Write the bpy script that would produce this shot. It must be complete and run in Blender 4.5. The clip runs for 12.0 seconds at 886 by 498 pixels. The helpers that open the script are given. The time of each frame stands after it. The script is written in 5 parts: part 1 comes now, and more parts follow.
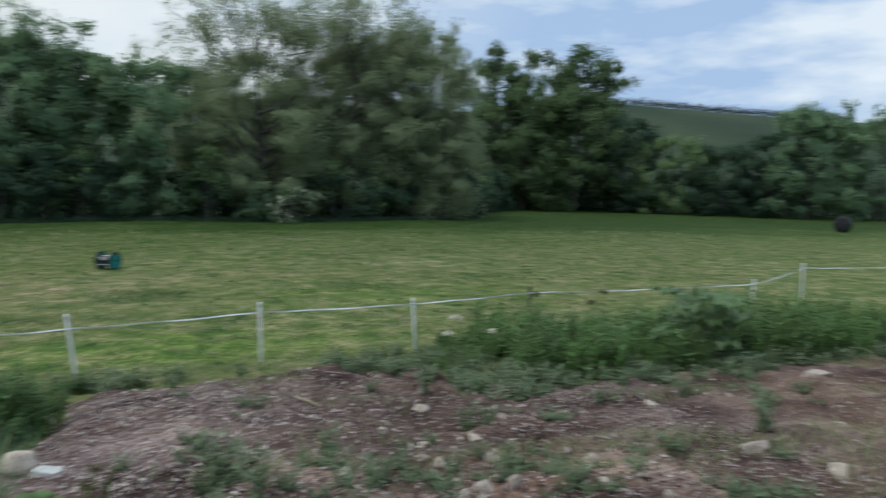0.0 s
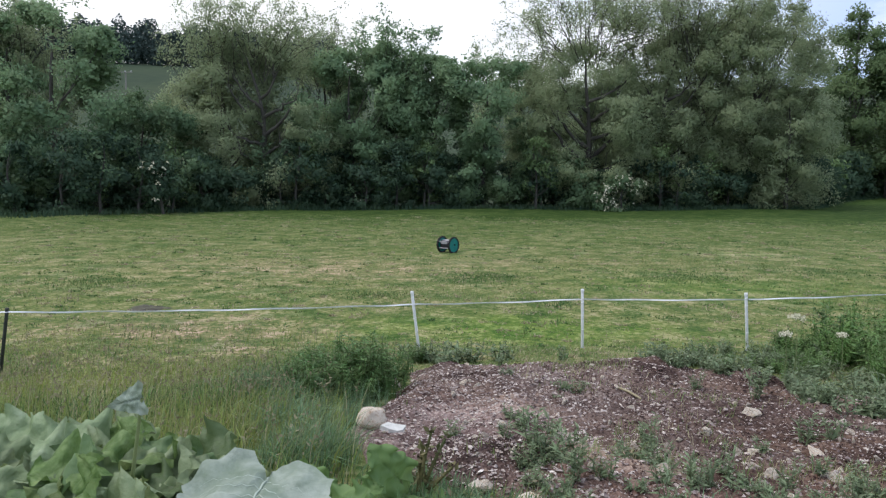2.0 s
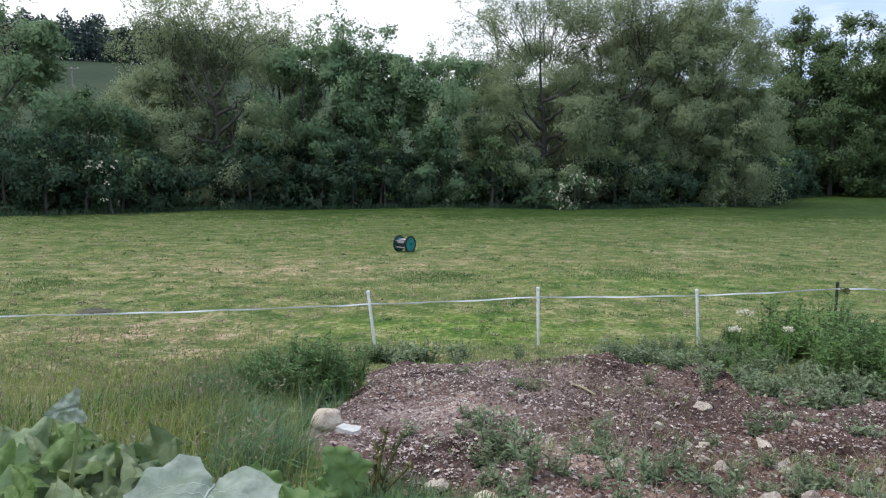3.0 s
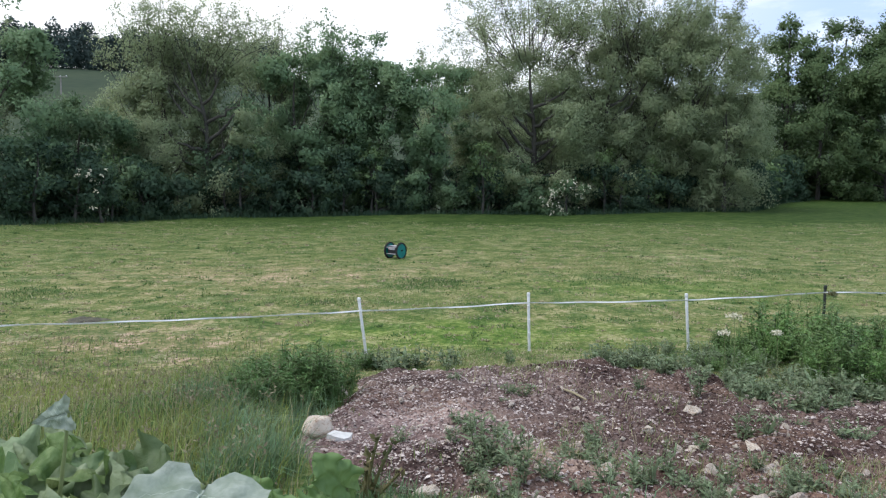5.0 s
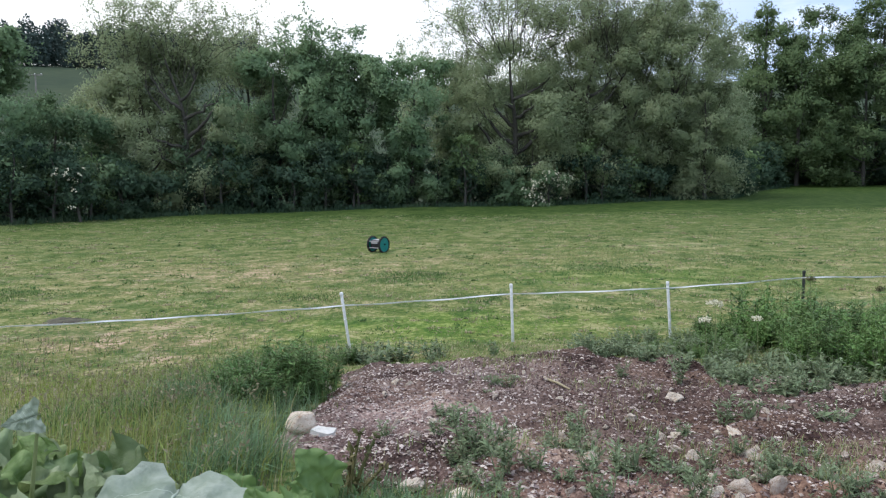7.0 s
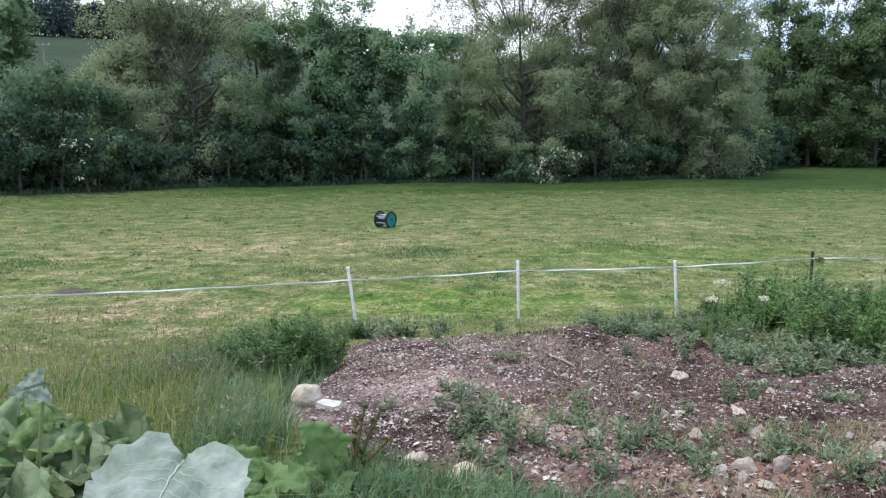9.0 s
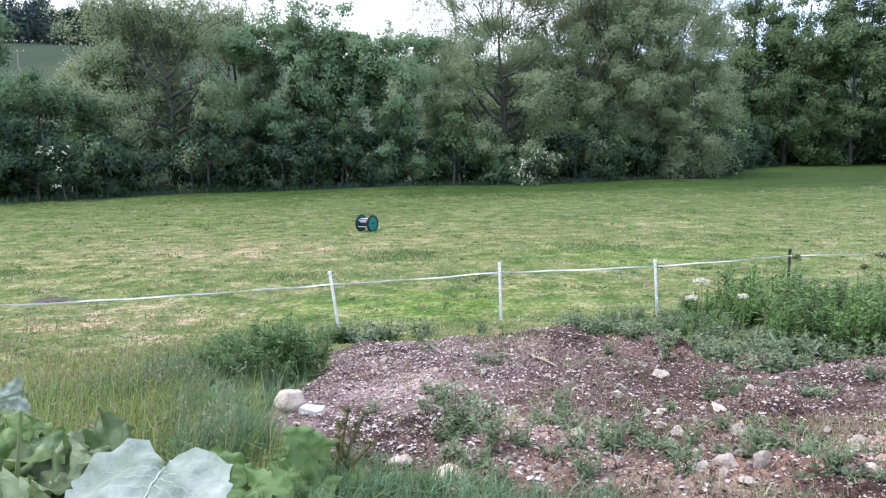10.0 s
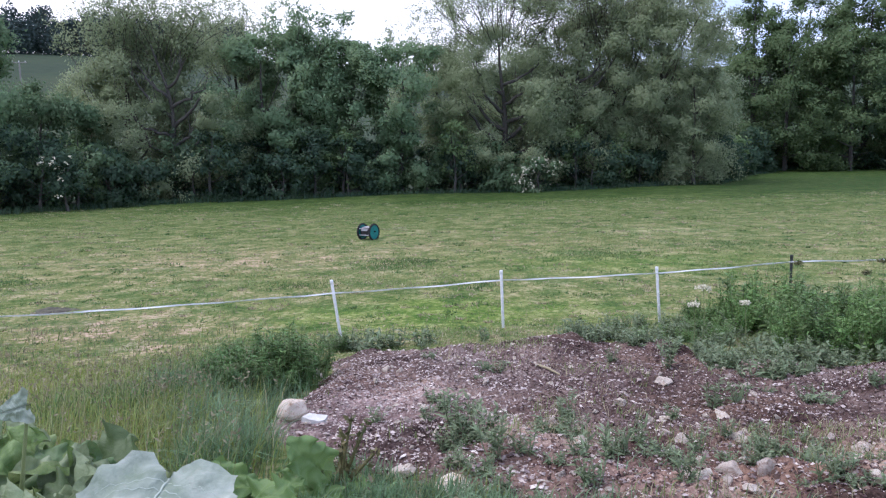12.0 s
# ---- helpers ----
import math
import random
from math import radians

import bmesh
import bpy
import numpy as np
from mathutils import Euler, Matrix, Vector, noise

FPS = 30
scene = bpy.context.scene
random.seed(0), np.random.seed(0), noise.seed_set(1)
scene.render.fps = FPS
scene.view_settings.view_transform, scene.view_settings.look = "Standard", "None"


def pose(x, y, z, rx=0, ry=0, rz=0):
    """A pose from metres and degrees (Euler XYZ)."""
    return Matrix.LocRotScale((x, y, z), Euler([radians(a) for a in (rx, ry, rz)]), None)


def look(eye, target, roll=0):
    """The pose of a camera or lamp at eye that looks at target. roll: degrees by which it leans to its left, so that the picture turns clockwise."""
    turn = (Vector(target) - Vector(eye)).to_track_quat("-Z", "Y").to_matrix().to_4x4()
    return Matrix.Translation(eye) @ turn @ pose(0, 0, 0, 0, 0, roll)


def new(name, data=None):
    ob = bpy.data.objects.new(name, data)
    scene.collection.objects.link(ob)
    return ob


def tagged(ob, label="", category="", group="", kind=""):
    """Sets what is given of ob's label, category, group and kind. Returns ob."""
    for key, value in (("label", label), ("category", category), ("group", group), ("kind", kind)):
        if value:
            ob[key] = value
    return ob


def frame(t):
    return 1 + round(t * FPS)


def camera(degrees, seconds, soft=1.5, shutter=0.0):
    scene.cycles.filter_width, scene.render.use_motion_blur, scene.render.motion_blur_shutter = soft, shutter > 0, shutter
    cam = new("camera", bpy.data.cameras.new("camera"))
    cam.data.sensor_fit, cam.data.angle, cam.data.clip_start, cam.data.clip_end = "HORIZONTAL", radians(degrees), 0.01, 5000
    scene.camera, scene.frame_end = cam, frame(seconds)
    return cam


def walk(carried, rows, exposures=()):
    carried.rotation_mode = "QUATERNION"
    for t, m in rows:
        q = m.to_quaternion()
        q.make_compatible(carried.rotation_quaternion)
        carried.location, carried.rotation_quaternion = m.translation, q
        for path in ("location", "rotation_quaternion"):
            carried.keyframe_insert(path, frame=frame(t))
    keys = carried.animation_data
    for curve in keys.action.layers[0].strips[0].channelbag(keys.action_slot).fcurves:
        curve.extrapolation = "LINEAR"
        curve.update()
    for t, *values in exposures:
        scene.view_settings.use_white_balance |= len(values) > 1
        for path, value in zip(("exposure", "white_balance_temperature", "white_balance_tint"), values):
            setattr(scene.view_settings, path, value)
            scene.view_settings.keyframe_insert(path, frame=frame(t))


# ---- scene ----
cam = camera(62.0, 12.0, soft=1.25, shutter=0.15)
walk(cam, [
    (0, pose(-0.041, -0.021, 1.610, 85.441, -1.414, -20.949)),
    (0.1, pose(-0.101, 0.012, 1.593, 84.961, -1.507, -12.068)),
    (0.2, pose(-0.092, 0.009, 1.615, 84.531, -1.457, -3.867)),
    (0.3, pose(-0.069, 0.054, 1.589, 84.645, -1.124, 1.962)),
    (0.4, pose(-0.080, 0.024, 1.614, 84.517, -1.438, 5.663)),
    (0.5, pose(-0.068, 0.026, 1.603, 84.734, -1.448, 7.647)),
    (1, pose(-0.047, -0.010, 1.589, 84.950, -0.761, 7.712)),
    (1.5, pose(-0.049, 0.025, 1.594, 83.822, -0.771, 6.206)),
    (2, pose(-0.023, -0.007, 1.602, 84.107, -0.564, 3.928)),
    (2.5, pose(-0.023, 0.004, 1.603, 84.333, -0.540, 2.025)),
    (3, pose(-0.007, 0.014, 1.600, 84.062, -0.505, 0.581)),
    (5, pose(0.004, -0.005, 1.601, 84.565, -0.203, -0.134)),
    (5.5, pose(0.000, 0.000, 1.600, 84.702, 0.000, 0.000)),
    (6, pose(0.000, 0.003, 1.599, 84.512, -0.243, -0.037)),
    (6.5, pose(0.006, -0.005, 1.605, 84.630, -0.225, 0.082)),
    (7, pose(0.030, 0.003, 1.599, 84.002, 0.782, -1.502)),
    (7.2, pose(0.001, 0.035, 1.597, 83.860, 1.080, -2.170)),
    (9, pose(0.029, 0.019, 1.593, 82.142, 0.087, -0.883)),
    (9.5, pose(0.022, 0.010, 1.600, 82.341, 0.562, -1.925)),
    (10, pose(0.037, 0.006, 1.593, 82.358, 0.741, -2.360)),
    (10.5, pose(0.020, -0.018, 1.600, 82.355, 1.177, -2.537)),
    (11, pose(0.046, 0.005, 1.598, 83.131, 1.317, -2.779)),
    (11.5, pose(0.044, -0.015, 1.613, 82.767, 1.302, -2.871)),
    (12, pose(0.034, -0.000, 1.600, 82.962, 1.096, -2.297)),
], exposures=[(0.0, -0.64, 6050, 5), (0.4, -0.36, 6200, 10), (1.0, -0.23, 6300, 14), (3.0, -0.09, 6200, 13), (5.5, -0.05, 6200, 13), (7.2, -0.03, 6200, 13), (9.0, 0.18, 6080, 14), (9.5, 0.38, 5980, 16), (10.2, 0.67, 5930, 18), (10.6, 0.71, 5930, 18), (11.0, 0.58, 5880, 20), (11.5, 0.3, 5820, 23), (12.0, 0.13, 5780, 25)])

# ---- sky and sun ----
SUN_DIR = Vector((-0.45, -0.16, 0.88)).normalized()
world = bpy.data.worlds.new("sky")
scene.world = world
world.use_nodes = True
wn, wl = world.node_tree.nodes, world.node_tree.links
wn.clear()
w_out = wn.new("ShaderNodeOutputWorld")
w_bg = wn.new("ShaderNodeBackground")
w_sky = wn.new("ShaderNodeTexSky")
w_sky.sky_type = "NISHITA"
w_sky.sun_disc = False
w_sky.sun_elevation = math.asin(SUN_DIR.z)
w_sky.sun_rotation = math.atan2(SUN_DIR.x, SUN_DIR.y)
w_tc = wn.new("ShaderNodeTexCoord")
w_map = wn.new("ShaderNodeMapping")
w_map.inputs["Scale"].default_value = (1.0, 1.0, 3.4)
w_noise = wn.new("ShaderNodeTexNoise")
w_noise.inputs["Scale"].default_value = 4.2
w_noise.inputs["Detail"].default_value = 8.0
w_noise.inputs["Roughness"].default_value = 0.55
w_ramp = wn.new("ShaderNodeValToRGB")
w_ramp.color_ramp.elements[0].position = 0.42
w_ramp.color_ramp.elements[0].color = (7.6, 9.8, 13.6, 1)
w_ramp.color_ramp.elements[1].position = 0.6
w_ramp.color_ramp.elements[1].color = (15.0, 15.6, 16.4, 1)
w_dot = wn.new("ShaderNodeVectorMath")
w_dot.operation = "DOT_PRODUCT"
w_dot.inputs[1].default_value = Vector((-0.45, 0.75, 0.5)).normalized()
w_glow = wn.new("ShaderNodeMapRange")
w_glow.inputs["From Min"].default_value = 0.55
w_glow.inputs["From Max"].default_value = 0.92
w_glow.inputs["To Min"].default_value = 0.0
w_glow.inputs["To Max"].default_value = 1.0
w_sun = wn.new("ShaderNodeMixRGB")
w_sun.inputs[2].default_value = (16.0, 16.0, 15.6, 1)
w_mix = wn.new("ShaderNodeMixRGB")
w_mix.inputs[0].default_value = 0.85
wl.new(w_tc.outputs["Generated"], w_map.inputs["Vector"])
wl.new(w_map.outputs[0], w_noise.inputs["Vector"])
wl.new(w_noise.outputs["Fac"], w_ramp.inputs[0])
wl.new(w_tc.outputs["Generated"], w_dot.inputs[0])
wl.new(w_dot.outputs["Value"], w_glow.inputs["Value"])
wl.new(w_glow.outputs[0], w_sun.inputs[0])
wl.new(w_ramp.outputs[0], w_sun.inputs[1])
wl.new(w_sky.outputs[0], w_mix.inputs[1])
wl.new(w_sun.outputs[0], w_mix.inputs[2])
wl.new(w_mix.outputs[0], w_bg.inputs["Color"])
w_bg.inputs["Strength"].default_value = 0.095
wl.new(w_bg.outputs[0], w_out.inputs["Surface"])

sun = new("sun", bpy.data.lights.new("sun", "SUN"))
sun.data.energy = 2.0
sun.data.angle = radians(22)
sun.data.color = (1.0, 0.95, 0.88)
sun.matrix_world = look(SUN_DIR * 50, (0, 0, 0))


# ---- materials ----
def mat(name, cols, scale=2.0, fine=14.0, rough=0.8, bump=0.0, bump_scale=60.0, island=0.0, glow_through=0.0,
        stretch=(1, 1, 1), metal=0.0, spec=0.3, per_object=0.0, detail=6.0, weights=(1.0, 0.5), span=(0.52, 0.98)):
    """A procedural surface: a colour ramp over coarse and fine noise, relief, and variation from piece to piece."""
    m = bpy.data.materials.new(name)
    m.use_nodes = True
    n, l = m.node_tree.nodes, m.node_tree.links
    bsdf = n["Principled BSDF"]
    tc, mp = n.new("ShaderNodeTexCoord"), n.new("ShaderNodeMapping")
    mp.inputs["Scale"].default_value = stretch
    l.new(tc.outputs["Object"], mp.inputs["Vector"])
    a, b = n.new("ShaderNodeTexNoise"), n.new("ShaderNodeTexNoise")
    a.inputs["Scale"].default_value, b.inputs["Scale"].default_value = scale, fine
    a.inputs["Detail"].default_value, b.inputs["Detail"].default_value = detail, detail
    for k in (a, b):
        l.new(mp.outputs[0], k.inputs["Vector"])
    add = n.new("ShaderNodeMath")
    add.operation = "MULTIPLY_ADD"
    l.new(b.outputs["Fac"], add.inputs[0])
    add.inputs[1].default_value = weights[1]
    coarse = n.new("ShaderNodeMath")
    coarse.operation = "MULTIPLY"
    coarse.inputs[1].default_value = weights[0]
    l.new(a.outputs["Fac"], coarse.inputs[0])
    l.new(coarse.outputs[0], add.inputs[2])
    ramp = n.new("ShaderNodeValToRGB")
    e = ramp.color_ramp.elements
    while len(e) < len(cols):
        e.new(0.5)
    for i, c in enumerate(cols):
        e[i].position = span[0] + (span[1] - span[0]) * i / max(1, len(cols) - 1)
        e[i].color = (*c, 1)
    l.new(add.outputs[0], ramp.inputs[0])
    col = ramp.outputs[0]
    if island or per_object:
        hsv = n.new("ShaderNodeHueSaturation")
        if island:
            src = n.new("ShaderNodeNewGeometry").outputs["Random Per Island"]
        else:
            src = n.new("ShaderNodeObjectInfo").outputs["Random"]
        amount = island or per_object
        r1, r2 = n.new("ShaderNodeMapRange"), n.new("ShaderNodeMapRange")
        r1.inputs["To Min"].default_value, r1.inputs["To Max"].default_value = 1 - amount, 1 + amount
        r2.inputs["To Min"].default_value, r2.inputs["To Max"].default_value = 0.5 - 0.06 * amount, 0.5 + 0.05 * amount
        l.new(src, r1.inputs["Value"])
        l.new(src, r2.inputs["Value"])
        l.new(r1.outputs[0], hsv.inputs["Value"])
        l.new(r2.outputs[0], hsv.inputs["Hue"])
        l.new(col, hsv.inputs["Color"])
        col = hsv.outputs[0]
    l.new(col, bsdf.inputs["Base Color"])
    bsdf.inputs["Roughness"].default_value = rough
    bsdf.inputs["Metallic"].default_value = metal
    bsdf.inputs["Specular IOR Level"].default_value = spec
    if bump:
        c, bp = n.new("ShaderNodeTexNoise"), n.new("ShaderNodeBump")
        c.inputs["Scale"].default_value, c.inputs["Detail"].default_value = bump_scale, 8.0
        l.new(mp.outputs[0], c.inputs["Vector"])
        bp.inputs["Strength"].default_value, bp.inputs["Distance"].default_value = bump, 0.03
        l.new(c.outputs["Fac"], bp.inputs["Height"])
        l.new(bp.outputs[0], bsdf.inputs["Normal"])
    if glow_through:
        tr, mx = n.new("ShaderNodeBsdfTranslucent"), n.new("ShaderNodeMixShader")
        l.new(col, tr.inputs["Color"])
        mx.inputs[0].default_value = glow_through
        l.new(bsdf.outputs[0], mx.inputs[1])
        l.new(tr.outputs[0], mx.inputs[2])
        l.new(mx.outputs[0], n["Material Output"].inputs["Surface"])
    return m


M_FIELD = mat("pasture", [(0.07, 0.108, 0.034), (0.126, 0.16, 0.05), (0.21, 0.207, 0.086), (0.34, 0.302, 0.17)],
              scale=1.9, fine=12, rough=0.95, bump=1.0, bump_scale=10, spec=0.1, detail=10, weights=(0.75, 0.95), span=(0.66, 1.04))


def greener_shaded_beyond(m, y0, y1, tint):
    """Longer, greener, less grazed grass with growing distance across the field, along a ragged edge; the tint also
    holds the hedge's shade.
    """
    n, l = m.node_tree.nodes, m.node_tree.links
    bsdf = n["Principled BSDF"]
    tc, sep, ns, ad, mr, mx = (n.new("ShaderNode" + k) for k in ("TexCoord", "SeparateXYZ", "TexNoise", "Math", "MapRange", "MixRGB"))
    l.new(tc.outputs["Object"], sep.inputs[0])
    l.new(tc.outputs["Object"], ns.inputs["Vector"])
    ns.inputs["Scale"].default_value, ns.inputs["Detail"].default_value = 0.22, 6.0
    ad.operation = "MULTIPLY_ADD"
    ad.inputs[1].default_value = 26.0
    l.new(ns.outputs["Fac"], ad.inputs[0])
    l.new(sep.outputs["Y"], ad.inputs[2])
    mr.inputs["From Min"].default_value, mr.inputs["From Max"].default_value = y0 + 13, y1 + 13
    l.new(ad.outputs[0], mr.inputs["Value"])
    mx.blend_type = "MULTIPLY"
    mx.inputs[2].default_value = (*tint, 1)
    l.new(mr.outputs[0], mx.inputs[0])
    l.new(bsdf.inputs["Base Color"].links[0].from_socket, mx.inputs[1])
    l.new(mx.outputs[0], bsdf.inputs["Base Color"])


greener_shaded_beyond(M_FIELD, 17, 44, (0.44, 0.6, 0.38))
# darker again near the hedge foot: its shade is put into the colour
greener_shaded_beyond(M_FIELD, 36, 50, (0.5, 0.6, 0.5))


def patchy(m, scale, lo, hi, tint):
    """Broad soft patches of another tone laid over a surface."""
    n, l = m.node_tree.nodes, m.node_tree.links
    bsdf = n["Principled BSDF"]
    tc, ns, mr, mx = (n.new("ShaderNode" + k) for k in ("TexCoord", "TexNoise", "MapRange", "MixRGB"))
    l.new(tc.outputs["Object"], ns.inputs["Vector"])
    ns.inputs["Scale"].default_value, ns.inputs["Detail"].default_value = scale, 5.0
    mr.inputs["From Min"].default_value, mr.inputs["From Max"].default_value = lo, hi
    l.new(ns.outputs["Fac"], mr.inputs["Value"])
    mx.blend_type = "MULTIPLY"
    mx.inputs[2].default_value = (*tint, 1)
    l.new(mr.outputs[0], mx.inputs[0])
    l.new(bsdf.inputs["Base Color"].links[0].from_socket, mx.inputs[1])
    l.new(mx.outputs[0], bsdf.inputs["Base Color"])


patchy(M_FIELD, 0.5, 0.46, 0.6, (0.8, 0.88, 0.74))
patchy(M_FIELD, 1.3, 0.53, 0.6, (0.66, 0.8, 0.7))


def zone(m, cx, cy, rx, ry, tint, seed):
    """A trampled or lush area of the field, oval with a ragged edge, in another tone."""
    n, l = m.node_tree.nodes, m.node_tree.links
    bsdf = n["Principled BSDF"]
    tc, mp, ln, ns, ad, mr, mx = (n.new("ShaderNode" + k) for k in ("TexCoord", "Mapping", "VectorMath", "TexNoise", "Math", "MapRange", "MixRGB"))
    mp.vector_type = "POINT"
    mp.inputs["Location"].default_value = (-cx / rx, -cy / ry, 0)
    mp.inputs["Scale"].default_value = (1 / rx, 1 / ry, 0)
    ln.operation = "LENGTH"
    l.new(tc.outputs["Object"], mp.inputs["Vector"])
    l.new(mp.outputs[0], ln.inputs[0])
    l.new(tc.outputs["Object"], ns.inputs["Vector"])
    ns.inputs["Scale"].default_value, ns.inputs["Detail"].default_value = 1.3 + 0.1 * seed, 8.0
    ns.inputs["Roughness"].default_value = 0.7
    ad.operation = "MULTIPLY_ADD"
    ad.inputs[1].default_value = 2.6
    l.new(ns.outputs["Fac"], ad.inputs[0])
    l.new(ln.outputs["Value"], ad.inputs[2])
    mr.inputs["From Min"].default_value, mr.inputs["From Max"].default_value = 2.35, 1.55
    l.new(ad.outputs[0], mr.inputs["Value"])
    mx.blend_type = "MULTIPLY"
    mx.inputs[2].default_value = (*tint, 1)
    l.new(mr.outputs[0], mx.inputs[0])
    l.new(bsdf.inputs["Base Color"].links[0].from_socket, mx.inputs[1])
    l.new(mx.outputs[0], bsdf.inputs["Base Color"])


zone(M_FIELD, -5.0, 19.5, 5.5, 4.0, (1.42, 1.18, 1.5), 1)
zone(M_FIELD, 7.8, 24.3, 2.6, 1.0, (1.7, 1.5, 2.0), 2)
zone(M_FIELD, -4.8, 11.2, 2.8, 1.6, (1.35, 1.12, 1.45), 3)
zone(M_FIELD, 0.4, 12.0, 3.4, 1.8, (0.72, 0.98, 0.55), 4)
zone(M_FIELD, 5.5, 17.0, 4.0, 2.2, (0.8, 0.98, 0.7), 5)
zone(M_FIELD, 2.5, 21.5, 4.0, 1.6, (1.3, 1.12, 1.35), 6)
M_DIRT = mat("dirt", [(0.026, 0.016, 0.0135), (0.094, 0.062, 0.053), (0.215, 0.158, 0.138), (0.43, 0.36, 0.32)],
             scale=1.1, fine=38, rough=0.95, bump=0.9, bump_scale=55, spec=0.15, detail=10)
patchy(M_DIRT, 0.55, 0.44, 0.6, (0.84, 0.75, 0.65))
zone(M_DIRT, -0.35, 5.6, 1.1, 2.0, (1.65, 1.7, 1.8), 1)
zone(M_DIRT, 1.6, 4.0, 2.6, 1.0, (1.5, 1.4, 1.3), 2)
M_GRIT = mat("grit", [(0.22, 0.168, 0.148), (0.38, 0.315, 0.285), (0.57, 0.5, 0.46)], scale=4, fine=30, rough=0.9, island=0.55)
M_STONE = mat("limestone", [(0.22, 0.12, 0.07), (0.5, 0.345, 0.225), (0.66, 0.52, 0.39), (0.78, 0.69, 0.58)], scale=7, fine=30, rough=0.9,
              bump=0.9, bump_scale=30, per_object=0.2, weights=(1.0, 0.7), span=(0.52, 0.84))
M_SLAB = mat("pale slab", [(0.55, 0.54, 0.5), (0.75, 0.74, 0.7)], scale=5, fine=30, rough=0.8, bump=0.2)
M_GRASS = mat("grass blades", [(0.17, 0.235, 0.08), (0.23, 0.3, 0.11), (0.32, 0.35, 0.16)], scale=0.5, fine=5,
              rough=0.6, island=0.35, glow_through=0.5)
M_TALL = mat("tall grass", [(0.18, 0.235, 0.06), (0.27, 0.32, 0.085), (0.37, 0.4, 0.15)], scale=0.7, fine=5,
             rough=0.5, island=0.35, glow_through=0.45)
M_BLUEGRASS = mat("cocksfoot grass", [(0.12, 0.2, 0.1), (0.18, 0.28, 0.15), (0.27, 0.37, 0.21)], scale=0.7, fine=5,
             rough=0.5, island=0.4, glow_through=0.4)
M_STRAW = mat("dry grass", [(0.34, 0.29, 0.18), (0.46, 0.41, 0.27)], scale=1, fine=5, rough=0.8, island=0.3, glow_through=0.25)
M_BARK = mat("bark", [(0.045, 0.043, 0.038), (0.095, 0.09, 0.078)], scale=1.5, fine=12, rough=0.95, bump=0.8, bump_scale=20,
             stretch=(1, 1, 0.25))
M_WILLOW = mat("willow leaves", [(0.225, 0.295, 0.165), (0.305, 0.375, 0.21), (0.39, 0.45, 0.265)], scale=0.25, fine=1.2,
               rough=0.55, island=0.12, spec=0.15, glow_through=0.52)
M_ASH = mat("ash leaves", [(0.145, 0.245, 0.142), (0.21, 0.32, 0.17), (0.285, 0.4, 0.215)], scale=0.3, fine=1.2,
            rough=0.5, island=0.12, spec=0.15, glow_through=0.48)
# dark green, lowered further to carry the shade of the hedge foot
M_DARK = mat("shade-darkened hawthorn leaves", [(0.042, 0.084, 0.058), (0.066, 0.118, 0.07), (0.1, 0.158, 0.088)], scale=0.4, fine=2,
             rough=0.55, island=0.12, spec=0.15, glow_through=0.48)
M_LIGHT = mat("field maple leaves", [(0.14, 0.22, 0.095), (0.2, 0.3, 0.13), (0.27, 0.37, 0.16)], scale=0.4, fine=2,
              rough=0.55, island=0.12, spec=0.15, glow_through=0.48)
M_MIDSHRUB = mat("hazel leaves", [(0.09, 0.16, 0.085), (0.135, 0.215, 0.11), (0.185, 0.27, 0.14)], scale=0.3, fine=1.2,
            rough=0.5, island=0.12, spec=0.15, glow_through=0.45)
M_FARASH = mat("sycamore leaves", [(0.092, 0.15, 0.068), (0.13, 0.198, 0.086), (0.175, 0.25, 0.108)], scale=0.25, fine=1.2,
            rough=0.55, island=0.12, spec=0.15, glow_through=0.45)
M_FAR = mat("far wood leaves", [(0.045, 0.075, 0.068), (0.08, 0.115, 0.1)], scale=0.1, fine=0.5, rough=0.9, island=0.2)
M_BLOSSOM = mat("elder blossom", [(0.6, 0.58, 0.42), (0.75, 0.73, 0.6)], scale=2, fine=9, rough=0.7, glow_through=0.2)
M_WEED = mat("weed leaves", [(0.11, 0.19, 0.065), (0.165, 0.26, 0.09), (0.23, 0.32, 0.125)], scale=1.5, fine=9,
             rough=0.55, island=0.35, glow_through=0.3)
M_RANKWEED = mat("dark nettle leaves", [(0.065, 0.12, 0.04), (0.11, 0.185, 0.06), (0.185, 0.27, 0.1)], scale=1.5, fine=9,
                 rough=0.5, island=0.45, glow_through=0.3)
M_THISTLE = mat("thistle leaves", [(0.125, 0.175, 0.085), (0.185, 0.24, 0.13), (0.27, 0.325, 0.195)], scale=2, fine=12,
                rough=0.6, island=0.3, glow_through=0.25)
M_BURDOCK = mat("burdock leaf", [(0.065, 0.125, 0.03), (0.15, 0.23, 0.07), (0.31, 0.39, 0.17)], scale=9, fine=40,
                rough=0.42, bump=0.7, bump_scale=26, glow_through=0.3, per_object=0.22)
M_PALELEAF = mat("burdock underside", [(0.17, 0.23, 0.16), (0.29, 0.345, 0.28), (0.46, 0.51, 0.445)], scale=6, fine=28,
                 rough=0.65, bump=0.5, bump_scale=26, glow_through=0.2)
M_STALK = mat("green stalk", [(0.14, 0.19, 0.07), (0.22, 0.26, 0.12)], scale=6, fine=30, rough=0.5)
M_REDSTALK = mat("dock stalk", [(0.075, 0.09, 0.035), (0.15, 0.13, 0.055)], scale=8, fine=30, rough=0.6)
M_WHITE = mat("white plastic", [(0.68, 0.69, 0.7), (0.8, 0.81, 0.82)], scale=6, fine=40, rough=0.45, bump=0.05)
